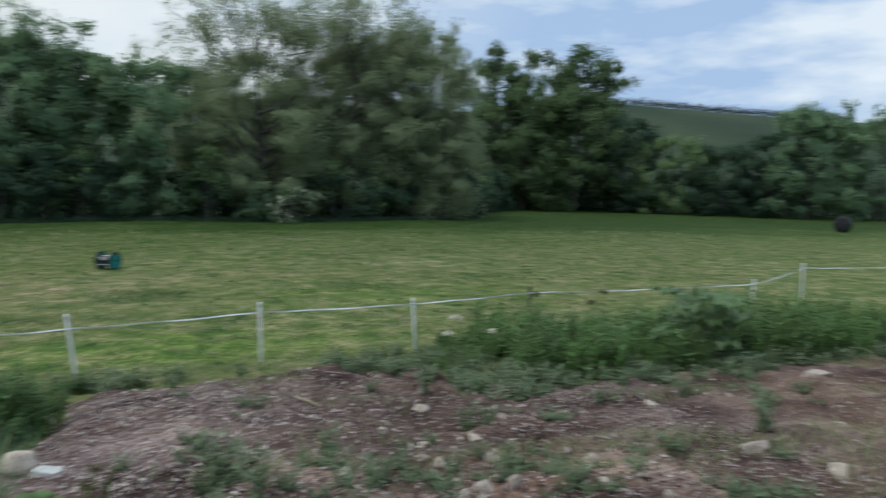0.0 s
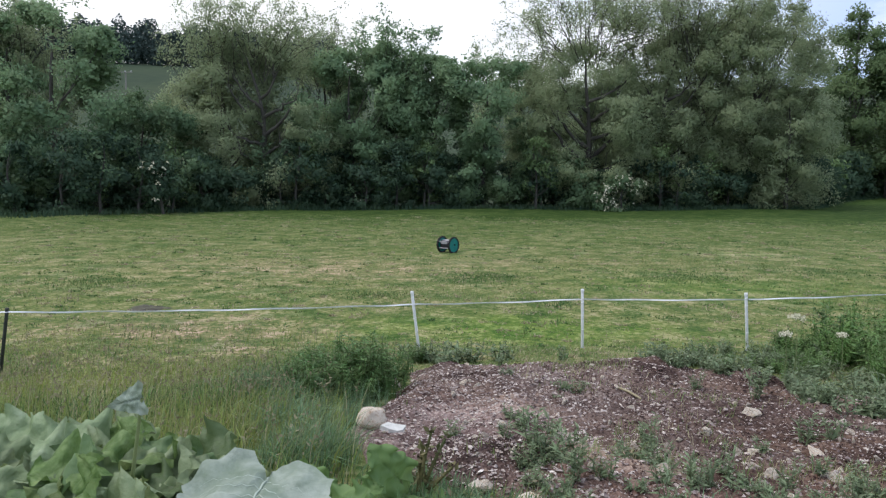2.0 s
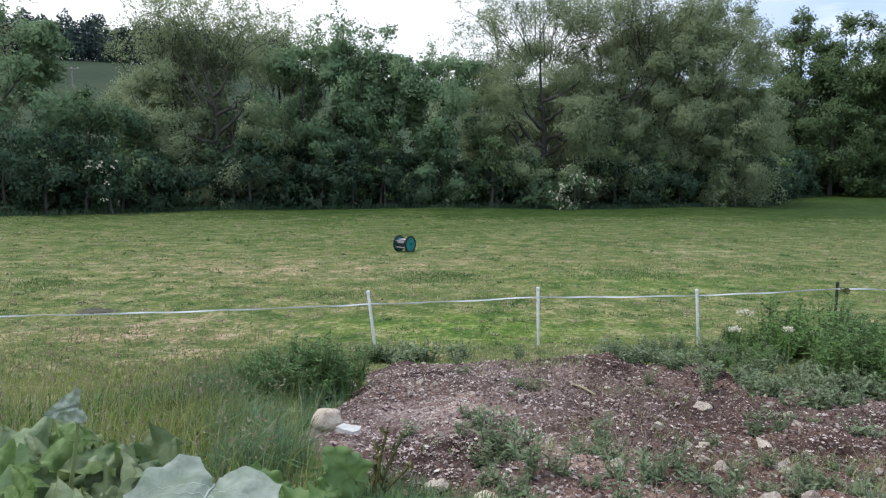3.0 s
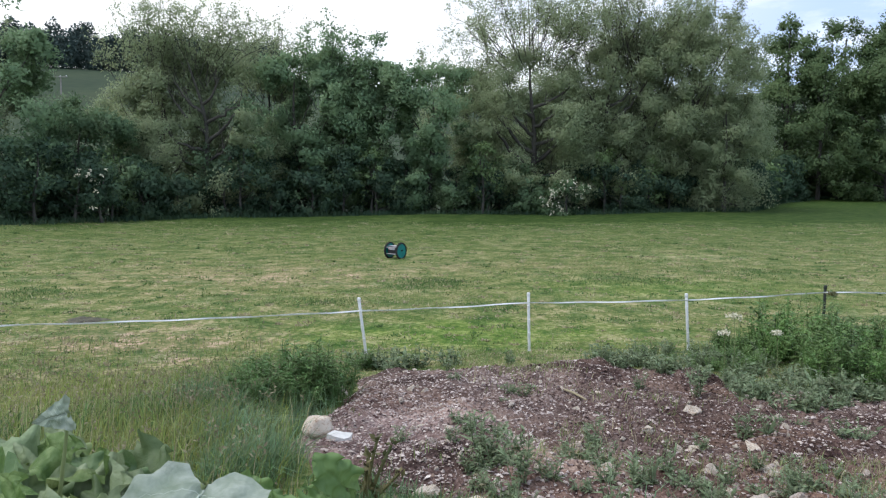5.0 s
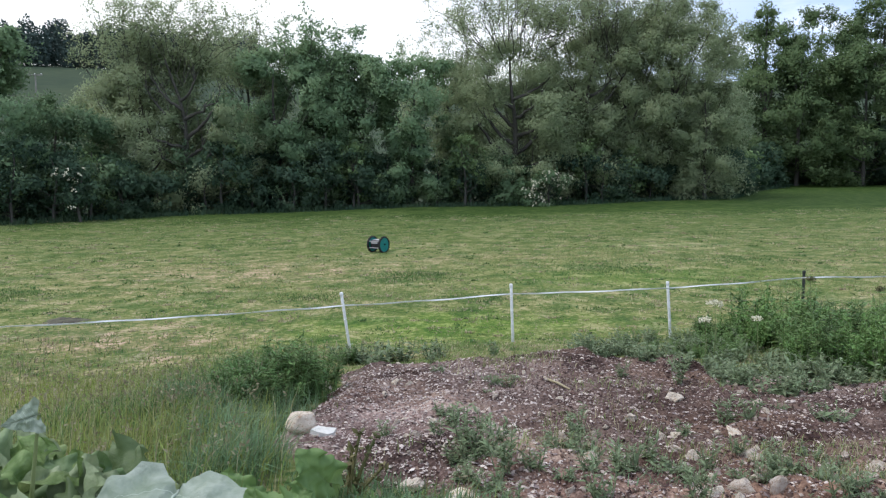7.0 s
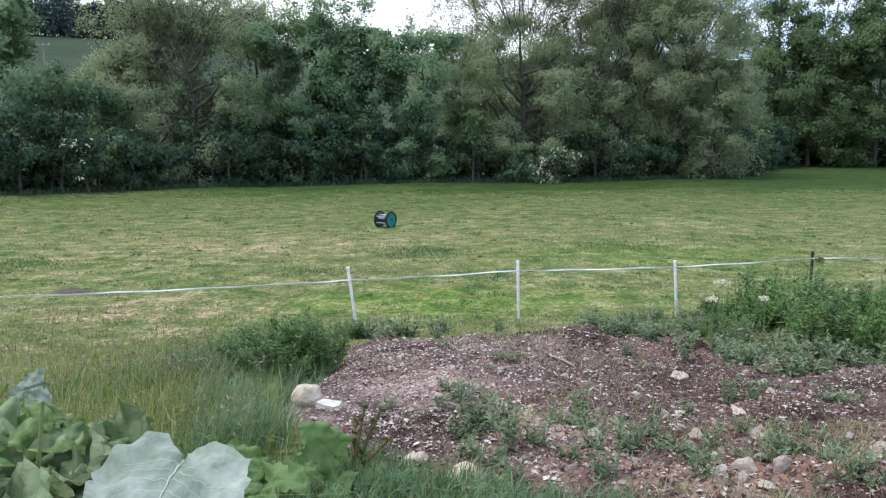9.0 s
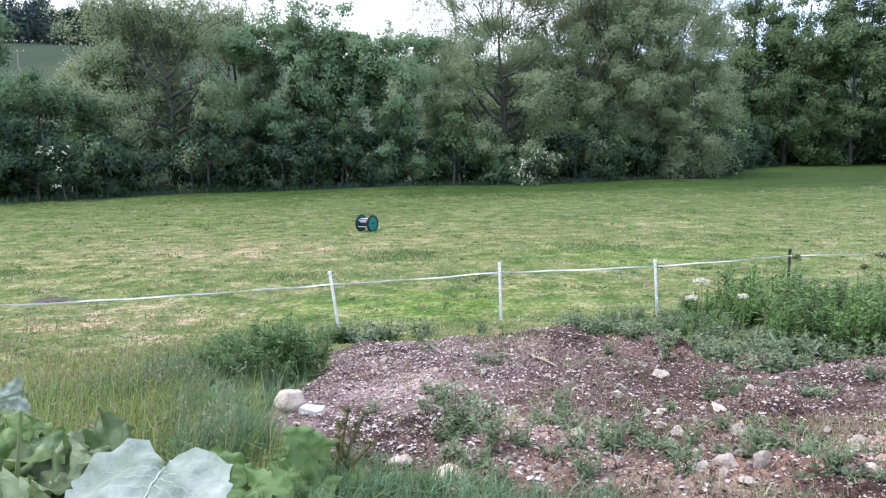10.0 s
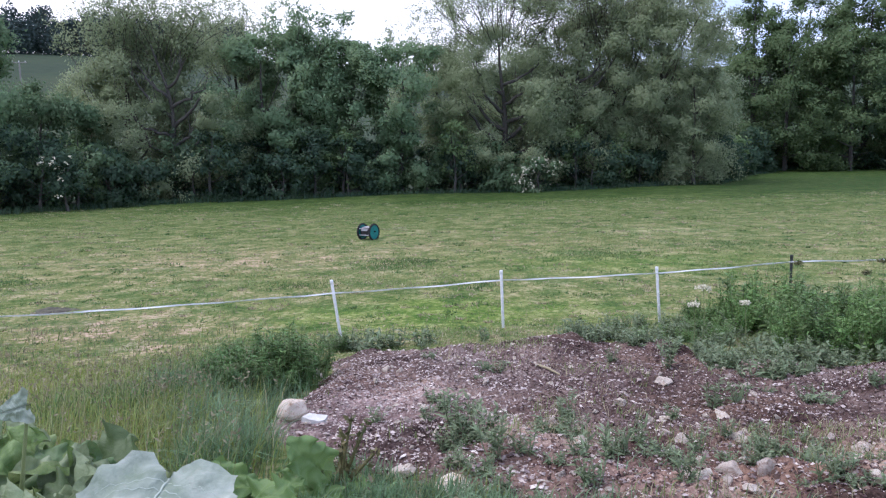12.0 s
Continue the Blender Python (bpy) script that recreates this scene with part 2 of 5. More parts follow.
M_BLACKPOST = mat("dark post", [(0.02, 0.025, 0.02), (0.045, 0.05, 0.042)], scale=6, fine=30, rough=0.6)
M_TAPE = mat("white tape", [(0.7, 0.71, 0.73), (0.82, 0.83, 0.85)], scale=20, fine=120, rough=0.6)
M_TEAL = mat("teal paint", [(0.005, 0.15, 0.14), (0.01, 0.21, 0.19)], scale=6, fine=30, rough=0.45)
M_BLACK = mat("black rubber", [(0.012, 0.012, 0.013), (0.03, 0.03, 0.032)], scale=8, fine=50, rough=0.7)
M_GREY = mat("grey panel", [(0.42, 0.4, 0.42), (0.55, 0.53, 0.55)], scale=8, fine=40, rough=0.5)
M_CLOD = mat("clods", [(0.03, 0.017, 0.014), (0.085, 0.052, 0.044), (0.18, 0.118, 0.1)], scale=4, fine=30, rough=0.95, island=0.5)
M_BRIGHT = mat("bright weed leaves", [(0.1, 0.19, 0.05), (0.15, 0.255, 0.075), (0.2, 0.31, 0.1)], scale=2, fine=9, rough=0.55, island=0.3, glow_through=0.3)
M_RANK = mat("rank grass", [(0.06, 0.12, 0.04), (0.095, 0.175, 0.055), (0.13, 0.21, 0.075)], scale=0.7, fine=5, rough=0.6, island=0.35, glow_through=0.3)
M_RIB = mat("pale ribs", [(0.37, 0.43, 0.36), (0.46, 0.52, 0.44)], scale=6, fine=30, rough=0.6)
M_HILL = mat("hill pasture", [(0.031, 0.05, 0.032), (0.045, 0.066, 0.038), (0.063, 0.082, 0.044)], scale=0.02, fine=0.3, rough=0.95, spec=0.1, detail=9)
M_DARKLEAF = mat("dark burdock leaf", [(0.075, 0.135, 0.05), (0.125, 0.195, 0.08), (0.19, 0.26, 0.125)], scale=4, fine=18, rough=0.5, bump=0.4, bump_scale=26, glow_through=0.25, per_object=0.2)
M_SEED = mat("seed heads", [(0.15, 0.13, 0.08), (0.25, 0.225, 0.14), (0.36, 0.33, 0.21)], scale=3, fine=20, rough=0.8, glow_through=0.3)
M_UNDERLEAF = mat("burdock light green", [(0.15, 0.21, 0.1), (0.24, 0.31, 0.165), (0.38, 0.44, 0.28)], scale=7, fine=40, rough=0.5, bump=0.6, bump_scale=26, glow_through=0.25, per_object=0.15)
M_MUD = mat("trodden mud", [(0.035, 0.032, 0.024), (0.075, 0.07, 0.052), (0.13, 0.125, 0.08)], scale=4, fine=25, rough=0.9, bump=0.8, bump_scale=30)
M_POLE = mat("weathered pole", [(0.2, 0.19, 0.17), (0.33, 0.31, 0.29)], scale=1, fine=10, rough=0.85)


# ---- builders ----
def mesh_np(name, verts, faces, material, smooth=False):
    """A mesh from arrays: verts (n, 3), faces a list of (m, k) index arrays."""
    me = bpy.data.meshes.new(name)
    faces = [np.asarray(f, dtype=np.int32) for f in faces if len(f)]
    verts = np.asarray(verts, dtype=np.float32)
    me.vertices.add(len(verts))
    me.vertices.foreach_set("co", verts.ravel())
    loops = np.concatenate([f.ravel() for f in faces])
    sizes = np.concatenate([np.full(len(f), f.shape[1], dtype=np.int32) for f in faces])
    starts = np.concatenate([[0], np.cumsum(sizes)[:-1]]).astype(np.int32)
    me.loops.add(len(loops))
    me.loops.foreach_set("vertex_index", loops)
    me.polygons.add(len(sizes))
    me.polygons.foreach_set("loop_start", starts)
    me.polygons.foreach_set("use_smooth", np.full(len(sizes), smooth))
    me.update(calc_edges=True)
    me.materials.append(material)
    return me


def part(name, data, parent, label="", m=None):
    """One mesh object under a thing or under a part."""
    ob = new(name, data)
    ob.parent = parent
    if m is not None:
        ob.matrix_basis = m
    if label:
        tagged(ob, label)
    return ob


def bm_mesh(name, bm, material, smooth=True):
    me = bpy.data.meshes.new(name)
    for f in bm.faces:
        f.smooth = smooth
    bm.to_mesh(me)
    bm.free()
    me.materials.append(material)
    return me


def tubes(paths, sides=6):
    """Tapered tubes along paths of (points, radii): arrays of verts and quads."""
    vs, fs, at = [], [], 0
    ang = np.linspace(0, 2 * np.pi, sides, endpoint=False)
    for pts, rad in paths:
        pts = np.asarray(pts, float)
        d = np.gradient(pts, axis=0)
        d /= np.linalg.norm(d, axis=1)[:, None] + 1e-9
        ref = np.where(np.abs(d[:, 2:3]) > 0.9, np.array([[1.0, 0, 0]]), np.array([[0, 0, 1.0]]))
        u = np.cross(d, ref)
        u /= np.linalg.norm(u, axis=1)[:, None] + 1e-9
        v = np.cross(d, u)
        ring = pts[:, None] + np.asarray(rad)[:, None, None] * (np.cos(ang)[None, :, None] * u[:, None] + np.sin(ang)[None, :, None] * v[:, None])
        n = len(pts)
        vs.append(ring.reshape(-1, 3))
        i, j = np.meshgrid(np.arange(n - 1), np.arange(sides), indexing="ij")
        a = at + i * sides + j
        b = at + i * sides + (j + 1) % sides
        fs.append(np.stack([a, b, b + sides, a + sides], -1).reshape(-1, 4))
        at += n * sides
    return np.concatenate(vs), np.concatenate(fs)


def leaf_quads(rng, pos, size, aspect=0.5, droop=0.3, up=0.4, out=None):
    """One rhombic leaf at each place, turned at random, tips hanging by droop."""
    n = len(pos)
    d = rng.normal(size=(n, 3))
    d[:, 2] -= droop
    d /= np.linalg.norm(d, axis=1)[:, None]
    nrm = rng.normal(size=(n, 3))
    nrm[:, 2] += up
    if out is not None:
        nrm = nrm * 0.55 + out * 1.1
    s = np.cross(d, nrm)
    s /= np.linalg.norm(s, axis=1)[:, None] + 1e-9
    ln = size * rng.uniform(0.6, 1.35, (n, 1))
    v = np.stack([pos, pos + d * ln * 0.45 + s * ln * aspect * 0.5, pos + d * ln, pos + d * ln * 0.45 - s * ln * aspect * 0.5], 1)
    return v.reshape(-1, 3), np.arange(n * 4).reshape(-1, 4)


def leaf_tris(rng, pos, size, aspect, droop, out, soft):
    """Small three-cornered leaves for distant crowns; soft: the direction each one is shaded by, as part of its clump."""
    n = len(pos)
    d = rng.normal(size=(n, 3))
    d[:, 2] -= droop
    d /= np.linalg.norm(d, axis=1)[:, None]
    nrm = rng.normal(size=(n, 3)) * 0.4 + out
    s = np.cross(d, nrm)
    s /= np.linalg.norm(s, axis=1)[:, None] + 1e-9
    ln = size * rng.uniform(0.6, 1.35, (n, 1))
    v = np.stack([pos - s * ln * aspect * 0.55, pos + d * ln, pos + s * ln * aspect * 0.55], 1).reshape(-1, 3)
    face = np.cross(v[1::3] - v[0::3], v[2::3] - v[0::3])
    flip = (face * soft).sum(1) < 0
    f = np.arange(n * 3).reshape(-1, 3)
    f[flip] = f[flip][:, ::-1]
    nr = soft + 0.08 * rng.normal(size=(n, 3))
    nr /= np.linalg.norm(nr, axis=1)[:, None] + 1e-9
    return v, f, np.repeat(nr, 3, 0)


def blades(rng, base, height, width, lean=0.35, wind=(0.12, 0.0)):
    """Bent grass blades: five verts, three faces each."""
    n = len(base)
    a = rng.uniform(0, 2 * np.pi, n)
    side = np.stack([np.cos(a), np.sin(a), np.zeros(n)], 1)
    b = rng.uniform(0, 2 * np.pi, n)
    k = np.abs(rng.normal(0, lean, n))
    ln = np.stack([np.cos(b) * k + wind[0], np.sin(b) * k + wind[1], np.zeros(n)], 1)
    h = np.asarray(height)[:, None]
    w = np.asarray(width)[:, None] if np.ndim(width) else np.full((n, 1), width)
    up = np.array([[0, 0, 1.0]])
    mid = base + up * h * 0.55 + ln * h * 0.3
    tip = base + up * h * np.maximum(0.35, 1 - 0.35 * k[:, None]) + ln * h
    v = np.stack([base - side * w, base + side * w, mid + side * w * 0.75, mid - side * w * 0.75, tip], 1).reshape(-1, 3)
    o = np.arange(n)[:, None] * 5
    return v, [o + np.array([[0, 1, 2, 3]]), o + np.array([[3, 2, 4]])]


def smooth01(x, a, b):
    t = np.clip((x - a) / (b - a), 0, 1)
    return t * t * (3 - 2 * t)


def wave(x, y, k, seed):
    """Cheap smooth variation over the plan, about -1 to 1."""
    r = np.random.default_rng(seed)
    out = 0
    for i in range(5):
        a, p = r.uniform(0, 2 * np.pi), r.uniform(0, 2 * np.pi)
        q = k * r.uniform(0.6, 1.7)
        out = out + np.sin((x * np.cos(a) + y * np.sin(a)) * q + p)
    return out / 3.0


# ---- ground ----
FIELD_Z = -0.95


def gz(x, y):
    """Height of the land: a bank under the camera, the level field, and the hill behind the trees."""
    x, y = np.asarray(x, float), np.asarray(y, float)
    foot = np.interp(x, [-6.0, -1.0], [8.3, 11.0])
    z = FIELD_Z * np.clip((y - 0.5) / (foot - 0.5), 0, 1)
    z = z + 0.02 * wave(x, y, 1.3, 3) * smooth01(y, 1.5, 4) + 0.05 * wave(x, y, 0.25, 4) * smooth01(y, 14, 24)
    back = y - 96 - 0.3 * np.clip(x, 0, 150)
    ridge = np.interp(x, [-150, -60, 0, 120, 240, 420, 1000], [49, 43, 39, 41, 54, 54, 42])
    z = z + ridge * smooth01(back, -30, 240) + 0.6 * wave(x, y, 0.03, 5) * smooth01(back, 20, 120)
    return z


def dirt_mask(x, y):
    """1 on the bare earth, 0 off it, with a ragged edge."""
    x, y = np.asarray(x, float), np.asarray(y, float)
    j = 0.16 * wave(x, y, 2.4, 11) + 0.07 * wave(x, y, 8, 12)
    left = np.where(y > 5.6, -1.2 + 0.1 * (y - 5.6), -1.2 + (5.6 - y) * 0.72)
    far = np.interp(x, [-1.2, -0.8, 0.2, 2.0, 2.8, 3.4, 4.2, 7.0, 10.0, 13.0], [8.0, 8.75, 8.95, 9.4, 8.9, 7.6, 7.2, 7.6, 7.3, 6.5])
    near = np.interp(x, [-1, -0.4, 0.1, 0.5, 1.2, 3, 12], [5.0, 4.6, 4.3, 3.9, 3.3, 2.4, 1.5])
    return smooth01(x - left + j, -0.12, 0.3) * smooth01(far - y + j, -0.12, 0.3) * smooth01(y - near + j, -0.2, 0.4) * smooth01(12.5 - x, 0, 1)


def axis(lo, hi, n, core):
    u = np.linspace(-1, 1, n)
    k = 6.0
    v = np.sinh(u * k) / np.sinh(k)
    v = np.where(u < 0, v * -lo, v * hi)
    return v + core


gx, gy = axis(-1300, 1300, 270, 0.0), axis(-500, 900, 300, 6.0)
GX, GY = np.meshgrid(gx, gy)
gi, gj = np.meshgrid(np.arange(len(gy) - 1), np.arange(len(gx) - 1), indexing="ij")
ga = gi * len(gx) + gj
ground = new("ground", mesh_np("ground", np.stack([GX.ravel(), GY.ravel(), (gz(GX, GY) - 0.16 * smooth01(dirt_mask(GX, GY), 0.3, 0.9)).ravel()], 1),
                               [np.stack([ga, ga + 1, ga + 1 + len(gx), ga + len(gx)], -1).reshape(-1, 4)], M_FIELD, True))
ground.data.materials.append(M_HILL)
gc = np.stack([GX[:-1, :-1].ravel(), GY[:-1, :-1].ravel()], 1)
ground.data.polygons.foreach_set("material_index", (gc[:, 1] > np.interp(gc[:, 0], [-46, -36, -25, -15, 0, 13, 26, 36, 46, 58, 76, 92, 120], [56, 51, 48, 54, 55, 57, 63, 78, 94, 102, 86, 74, 60])).astype(np.int32))
tagged(ground, "grazed green and straw-coloured pasture rising to a hillside", "ground", kind="structure")


def dirt_z(x, y):
    m = dirt_mask(x, y)
    lump = 0.03 * np.abs(wave(x, y, 13, 25)) + 0.016 * np.abs(wave(x, y, 34, 26)) + 0.035 * wave(x, y, 3.2, 21) + 0.018 * wave(x, y, 9, 22) + 0.008 * wave(x, y, 23, 23) + 0.005 * wave(x, y, 55, 24)
    heap = 0.06 * np.exp(-((x - 1.5) / 0.9) ** 2 - ((y - 8.6) / 0.7) ** 2) + 0.02 * np.exp(-((x + 0.2) / 0.8) ** 2 - ((y - 8.4) / 0.5) ** 2)
    return gz(x, y) - 0.09 * (1 - m) + m * (0.03 + lump * 1.25 + heap)


dxs, dys = np.arange(-1.8, 12.6, 0.03), np.arange(1.4, 10.3, 0.03)
DX, DY = np.meshgrid(dxs, dys)
DZ = dirt_z(DX, DY) + np.random.default_rng(5).normal(0, 0.007, DX.shape)
di, dj = np.meshgrid(np.arange(len(dys) - 1), np.arange(len(dxs) - 1), indexing="ij")
keep = dirt_mask(DX, DY)[:-1, :-1] > 0.02
da = (di * len(dxs) + dj)[keep]
dirt = new("dirt_patch", mesh_np("dirt_patch", np.stack([DX.ravel(), DY.ravel(), DZ.ravel()], 1),
                                 [np.stack([da, da + 1, da + 1 + len(dxs), da + len(dxs)], -1).reshape(-1, 4)], M_DIRT, True))
tagged(dirt, "bare brown earth heap with grit and stones beside the field", "earth", kind="structure")


def surface(x, y):
    return float(max(gz(x, y), dirt_z(x, y)) if dirt_mask(x, y) > 0.1 else gz(x, y))


# ---- trees ----
def tree(base, height, width, leaf_mat, seed, low=0.12, leaves=14000, leaf=0.2, aspect=0.5, droop=0.3, airy=0.0, fork=0.2,
         depth=None, label="", category="tree", lean=0.0, name="tree", group="trees of the field edge", open_front=0.0, profile=(0.62, 0.9, 1.0, 0.95, 0.76, 0.48, 0.1)):
    """A trunk that splits into limbs; the crown is made of lobes, each of many small sprays; airy: how much of the top is open shoots."""
    rng = np.random.default_rng(seed)
    bx, by = base
    bz = float(gz(bx, by)) - 0.1
    root = new(name)
    root.location = (bx, by, bz)
    tagged(root, label, category, group=group)
    depth = depth or width * 0.7
    n = int(14 + width * height * 0.34)
    solid = height * (1 - 0.33 * airy)
    h = low + (1 - low) * rng.random(n) ** 0.95
    prof = np.interp(h, [0, 0.12, 0.35, 0.6, 0.8, 0.93, 1.0], profile)
    a = rng.uniform(0, 2 * np.pi, n)
    r = np.sqrt(rng.uniform(0.2, 1, n)) * prof
    r *= 1 + 0.16 * np.sin(a * 3 + seed) + 0.1 * np.sin(h * 17 + seed * 2)
    cl = np.stack([np.cos(a) * r * width / 2 + lean * h * height, np.sin(a) * r * depth / 2, h * solid * 0.93], 1)
    shut = (cl[:, 1] > 0.1) | (np.abs(cl[:, 0]) > open_front * (0.5 + 1.2 * h)) | (h < 0.22)
    cl, h, n = cl[shut], h[shut], int(shut.sum())
    rad = rng.uniform(0.55, 1.3, n) * (0.34 + 0.055 * width + 0.02 * height)
    # sprays on the outer and upper side of each lobe
    k1 = 9
    mid = np.array([lean * height * 0.5, 0, solid * 0.45])
    outward = (cl - mid) / (np.linalg.norm(cl - mid, axis=1)[:, None] + 1e-9)
    d1 = rng.normal(size=(n * k1, 3)) + 0.7 * np.repeat(outward, k1, 0) + np.array([0, 0, 0.25])
    d1 /= np.linalg.norm(d1, axis=1)[:, None]
    rl = np.repeat(rad, k1)
    sp = np.repeat(cl, k1, 0) + d1 * (rl * rng.uniform(0.3, 1.12, n * k1))[:, None] * np.array([[1.05, 1.0, 0.85]])
    rs = rl * rng.uniform(0.22, 0.46, n * k1) + 0.1
    k2 = max(5, leaves // (n * k1))
    off = rng.normal(size=(n * k1 * k2, 3))
    off[:, 2] *= 0.75
    far_off = np.linalg.norm(off, axis=1)[:, None]
    pos = np.repeat(sp, k2, 0) + off * np.repeat(rs, k2)[:, None] * 0.62
    pos[:, 2] -= droop * 0.5 * np.repeat(rs, k2) * rng.random(len(pos)) ** 2
    out = off / (far_off + 1e-9) * 0.55 + np.repeat(d1, k2, 0) * 0.75
    limbs, twigs = [], []
    th = solid * rng.uniform(0.8, 0.92)
    tp = np.array([[lean * s * th + (0.25 + 0.2 * open_front) * math.sin(s * 5 + seed) * s, 0.2 * math.sin(s * 3 + seed) - 0.22 * depth * (open_front > 0) * s, s * th] for s in np.linspace(0, 1, 9)])
    tr0 = 0.014 * height + 0.04
    if open_front:
        # strong bare forks that show through the leaves
        for k in range(9):
            s0 = 0.24 + 0.062 * k
            p0 = np.array([np.interp(s0 * th, tp[:, 2], tp[:, q2]) for q2 in range(3)])
            side = -1 if k % 2 else 1
            reach = width * rng.uniform(0.16, 0.36) * (1 - 0.4 * s0)
            end = p0 + np.array([side * reach, -0.12 * depth, reach * rng.uniform(0.55, 1.3)])
            bendp = (p0 + end) / 2 + np.array([side * reach * 0.2, -0.1, -reach * rng.uniform(0.05, 0.3)])
            t = np.linspace(0, 1, 8)[:, None]
            pts = (1 - t) ** 2 * p0 + 2 * t * (1 - t) * bendp + t ** 2 * end
            pts[1:-1] += rng.normal(0, 0.06, (6, 3))
            limbs.append((pts, tr0 * (0.78 - 0.4 * s0) * np.linspace(1, 0.2, 8)))
            for _ in range(4):
                i0 = int(rng.integers(2, 7))
                e = pts[i0] + np.array([side * rng.uniform(-0.3, 1.1), rng.normal(0, 0.2), rng.uniform(0.5, 1.8)])
                twigs.append((np.linspace(pts[i0], e, 4) + rng.normal(0, 0.05, (4, 3)), tr0 * 0.16 * np.linspace(1, 0.25, 4)))
    order = np.arange(0, n, max(1, n // 30))
    for i, c in enumerate(cl[order]):
        s0 = np.clip(c[2] / height * 0.7 - 0.08, fork * 0.5, 0.7)
        p0 = np.array([np.interp(s0 * height, tp[:, 2], tp[:, q2]) for q2 in range(3)])
        bendp = (p0 + c) / 2 + np.array([0, 0, -0.1 * np.linalg.norm(c - p0)]) + rng.normal(0, 0.25, 3)
        t = np.linspace(0, 1, 6)[:, None]
        pts = (1 - t) ** 2 * p0 + 2 * t * (1 - t) * bendp + t ** 2 * c
        heavy = i < 6 and not open_front
        (limbs if heavy else twigs).append((pts, (tr0 * (0.5 if heavy else 0.11) * (1 - 0.6 * s0)) * np.linspace(1, 0.16, 6)))
    if airy:
        grown, face = [], []
        for _ in range(int(25 * airy * width / 6)):
            x0 = rng.uniform(-0.5, 0.5) * width * 0.86
            y0 = rng.uniform(-0.4, 0.3) * depth
            tipz = height * (1.0 - 0.24 * (abs(x0) / (width / 2)) ** 2) * rng.uniform(0.8, 1.0)
            z0 = height * (rng.uniform(0.54, 0.68) if open_front else rng.uniform(0.42, 0.6))
            t = np.linspace(0, 1, 8)[:, None]
            p0 = np.array([x0 * 0.45 + lean * z0, y0 * 0.5, z0])
            p1 = np.array([x0 * 1.15 + rng.normal(0, 0.7) + lean * tipz, y0 * 1.2, tipz])
            bow, turn = rng.normal(0, 0.4), rng.uniform(0, 6.28)
            pts = p0 * (1 - t) + p1 * t + np.concatenate([(np.sin(t * 3.2) * bow + 0.14 * np.sin(t * 9 + turn)), 0.12 * np.sin(t * 8 + turn), np.zeros_like(t)], 1)
            twigs.append((pts, np.linspace(0.032, 0.006, 8)))
            full = rng.uniform(0.5, 1.3)
            for _ in range(9):
                s = rng.uniform(0.3, 1)
                q0 = np.array([np.interp(s, t[:, 0], pts[:, q2]) for q2 in range(3)])
                e = q0 + np.array([rng.normal(0, 0.75), rng.normal(0, 0.5), rng.uniform(0.1, 1.0)]) * (1.25 - 0.6 * s)
                twigs.append((np.linspace(q0, e, 3), np.array([0.016, 0.01, 0.005])))
                for s2 in (0.55, 1.0):
                    m = int(rng.uniform(4, 25) * full)
                    grown.append(q0 + (e - q0) * s2 + rng.normal(0, 1, (m, 3)) * np.array([0.2, 0.2, 0.24]) * rng.uniform(0.6, 1.3))
        grown = np.concatenate(grown)
        pos = np.concatenate([pos, grown])
        out = np.concatenate([out, rng.normal(size=grown.shape) * 0.5 + np.array([0, -0.3, 0.5])])
    ok = pos[:, 2] > 0.12
    pos, out = pos[ok], out[ok]
    v, f = tubes([(tp, tr0 * np.linspace(1, 0.16, 9) ** 0.9)], 8)
    part("trunk", mesh_np("trunk", v, [f], M_BARK, True), root)
    if category == "tree":
        for lb in limbs:
            v, f = tubes([lb], 6)
            part("limb", mesh_np("limb", v, [f], M_BARK, True), root)
    else:
        twigs += limbs
    v, f = tubes(twigs, 3)
    tagged(part("twig_mass", mesh_np("twig_mass", v, [f], M_BARK, True), root), kind="stuff")
    away = (pos - mid) / np.array([width / 2, depth / 2, solid / 2])
    away /= np.linalg.norm(away, axis=1)[:, None] + 1e-9
    soft = out * 0.9 + away * 0.5 + np.array([0, 0, 0.3])
    v, f, nr = leaf_tris(rng, pos, leaf, aspect, droop, out, soft)
    me = mesh_np("crown", v, [f], leaf_mat, True)
    me.normals_split_custom_set_from_vertices(nr.astype(np.float32))
    part("crown", me, root)
    return root


def polar(az, dist):
    a = radians(az)
    return math.sin(a) * dist, math.cos(a) * dist


WILLOW = "tall willow with grey-green leaves and airy top in the field hedge"
ASH = "broad ash tree with mid-green leaves in the field hedge"
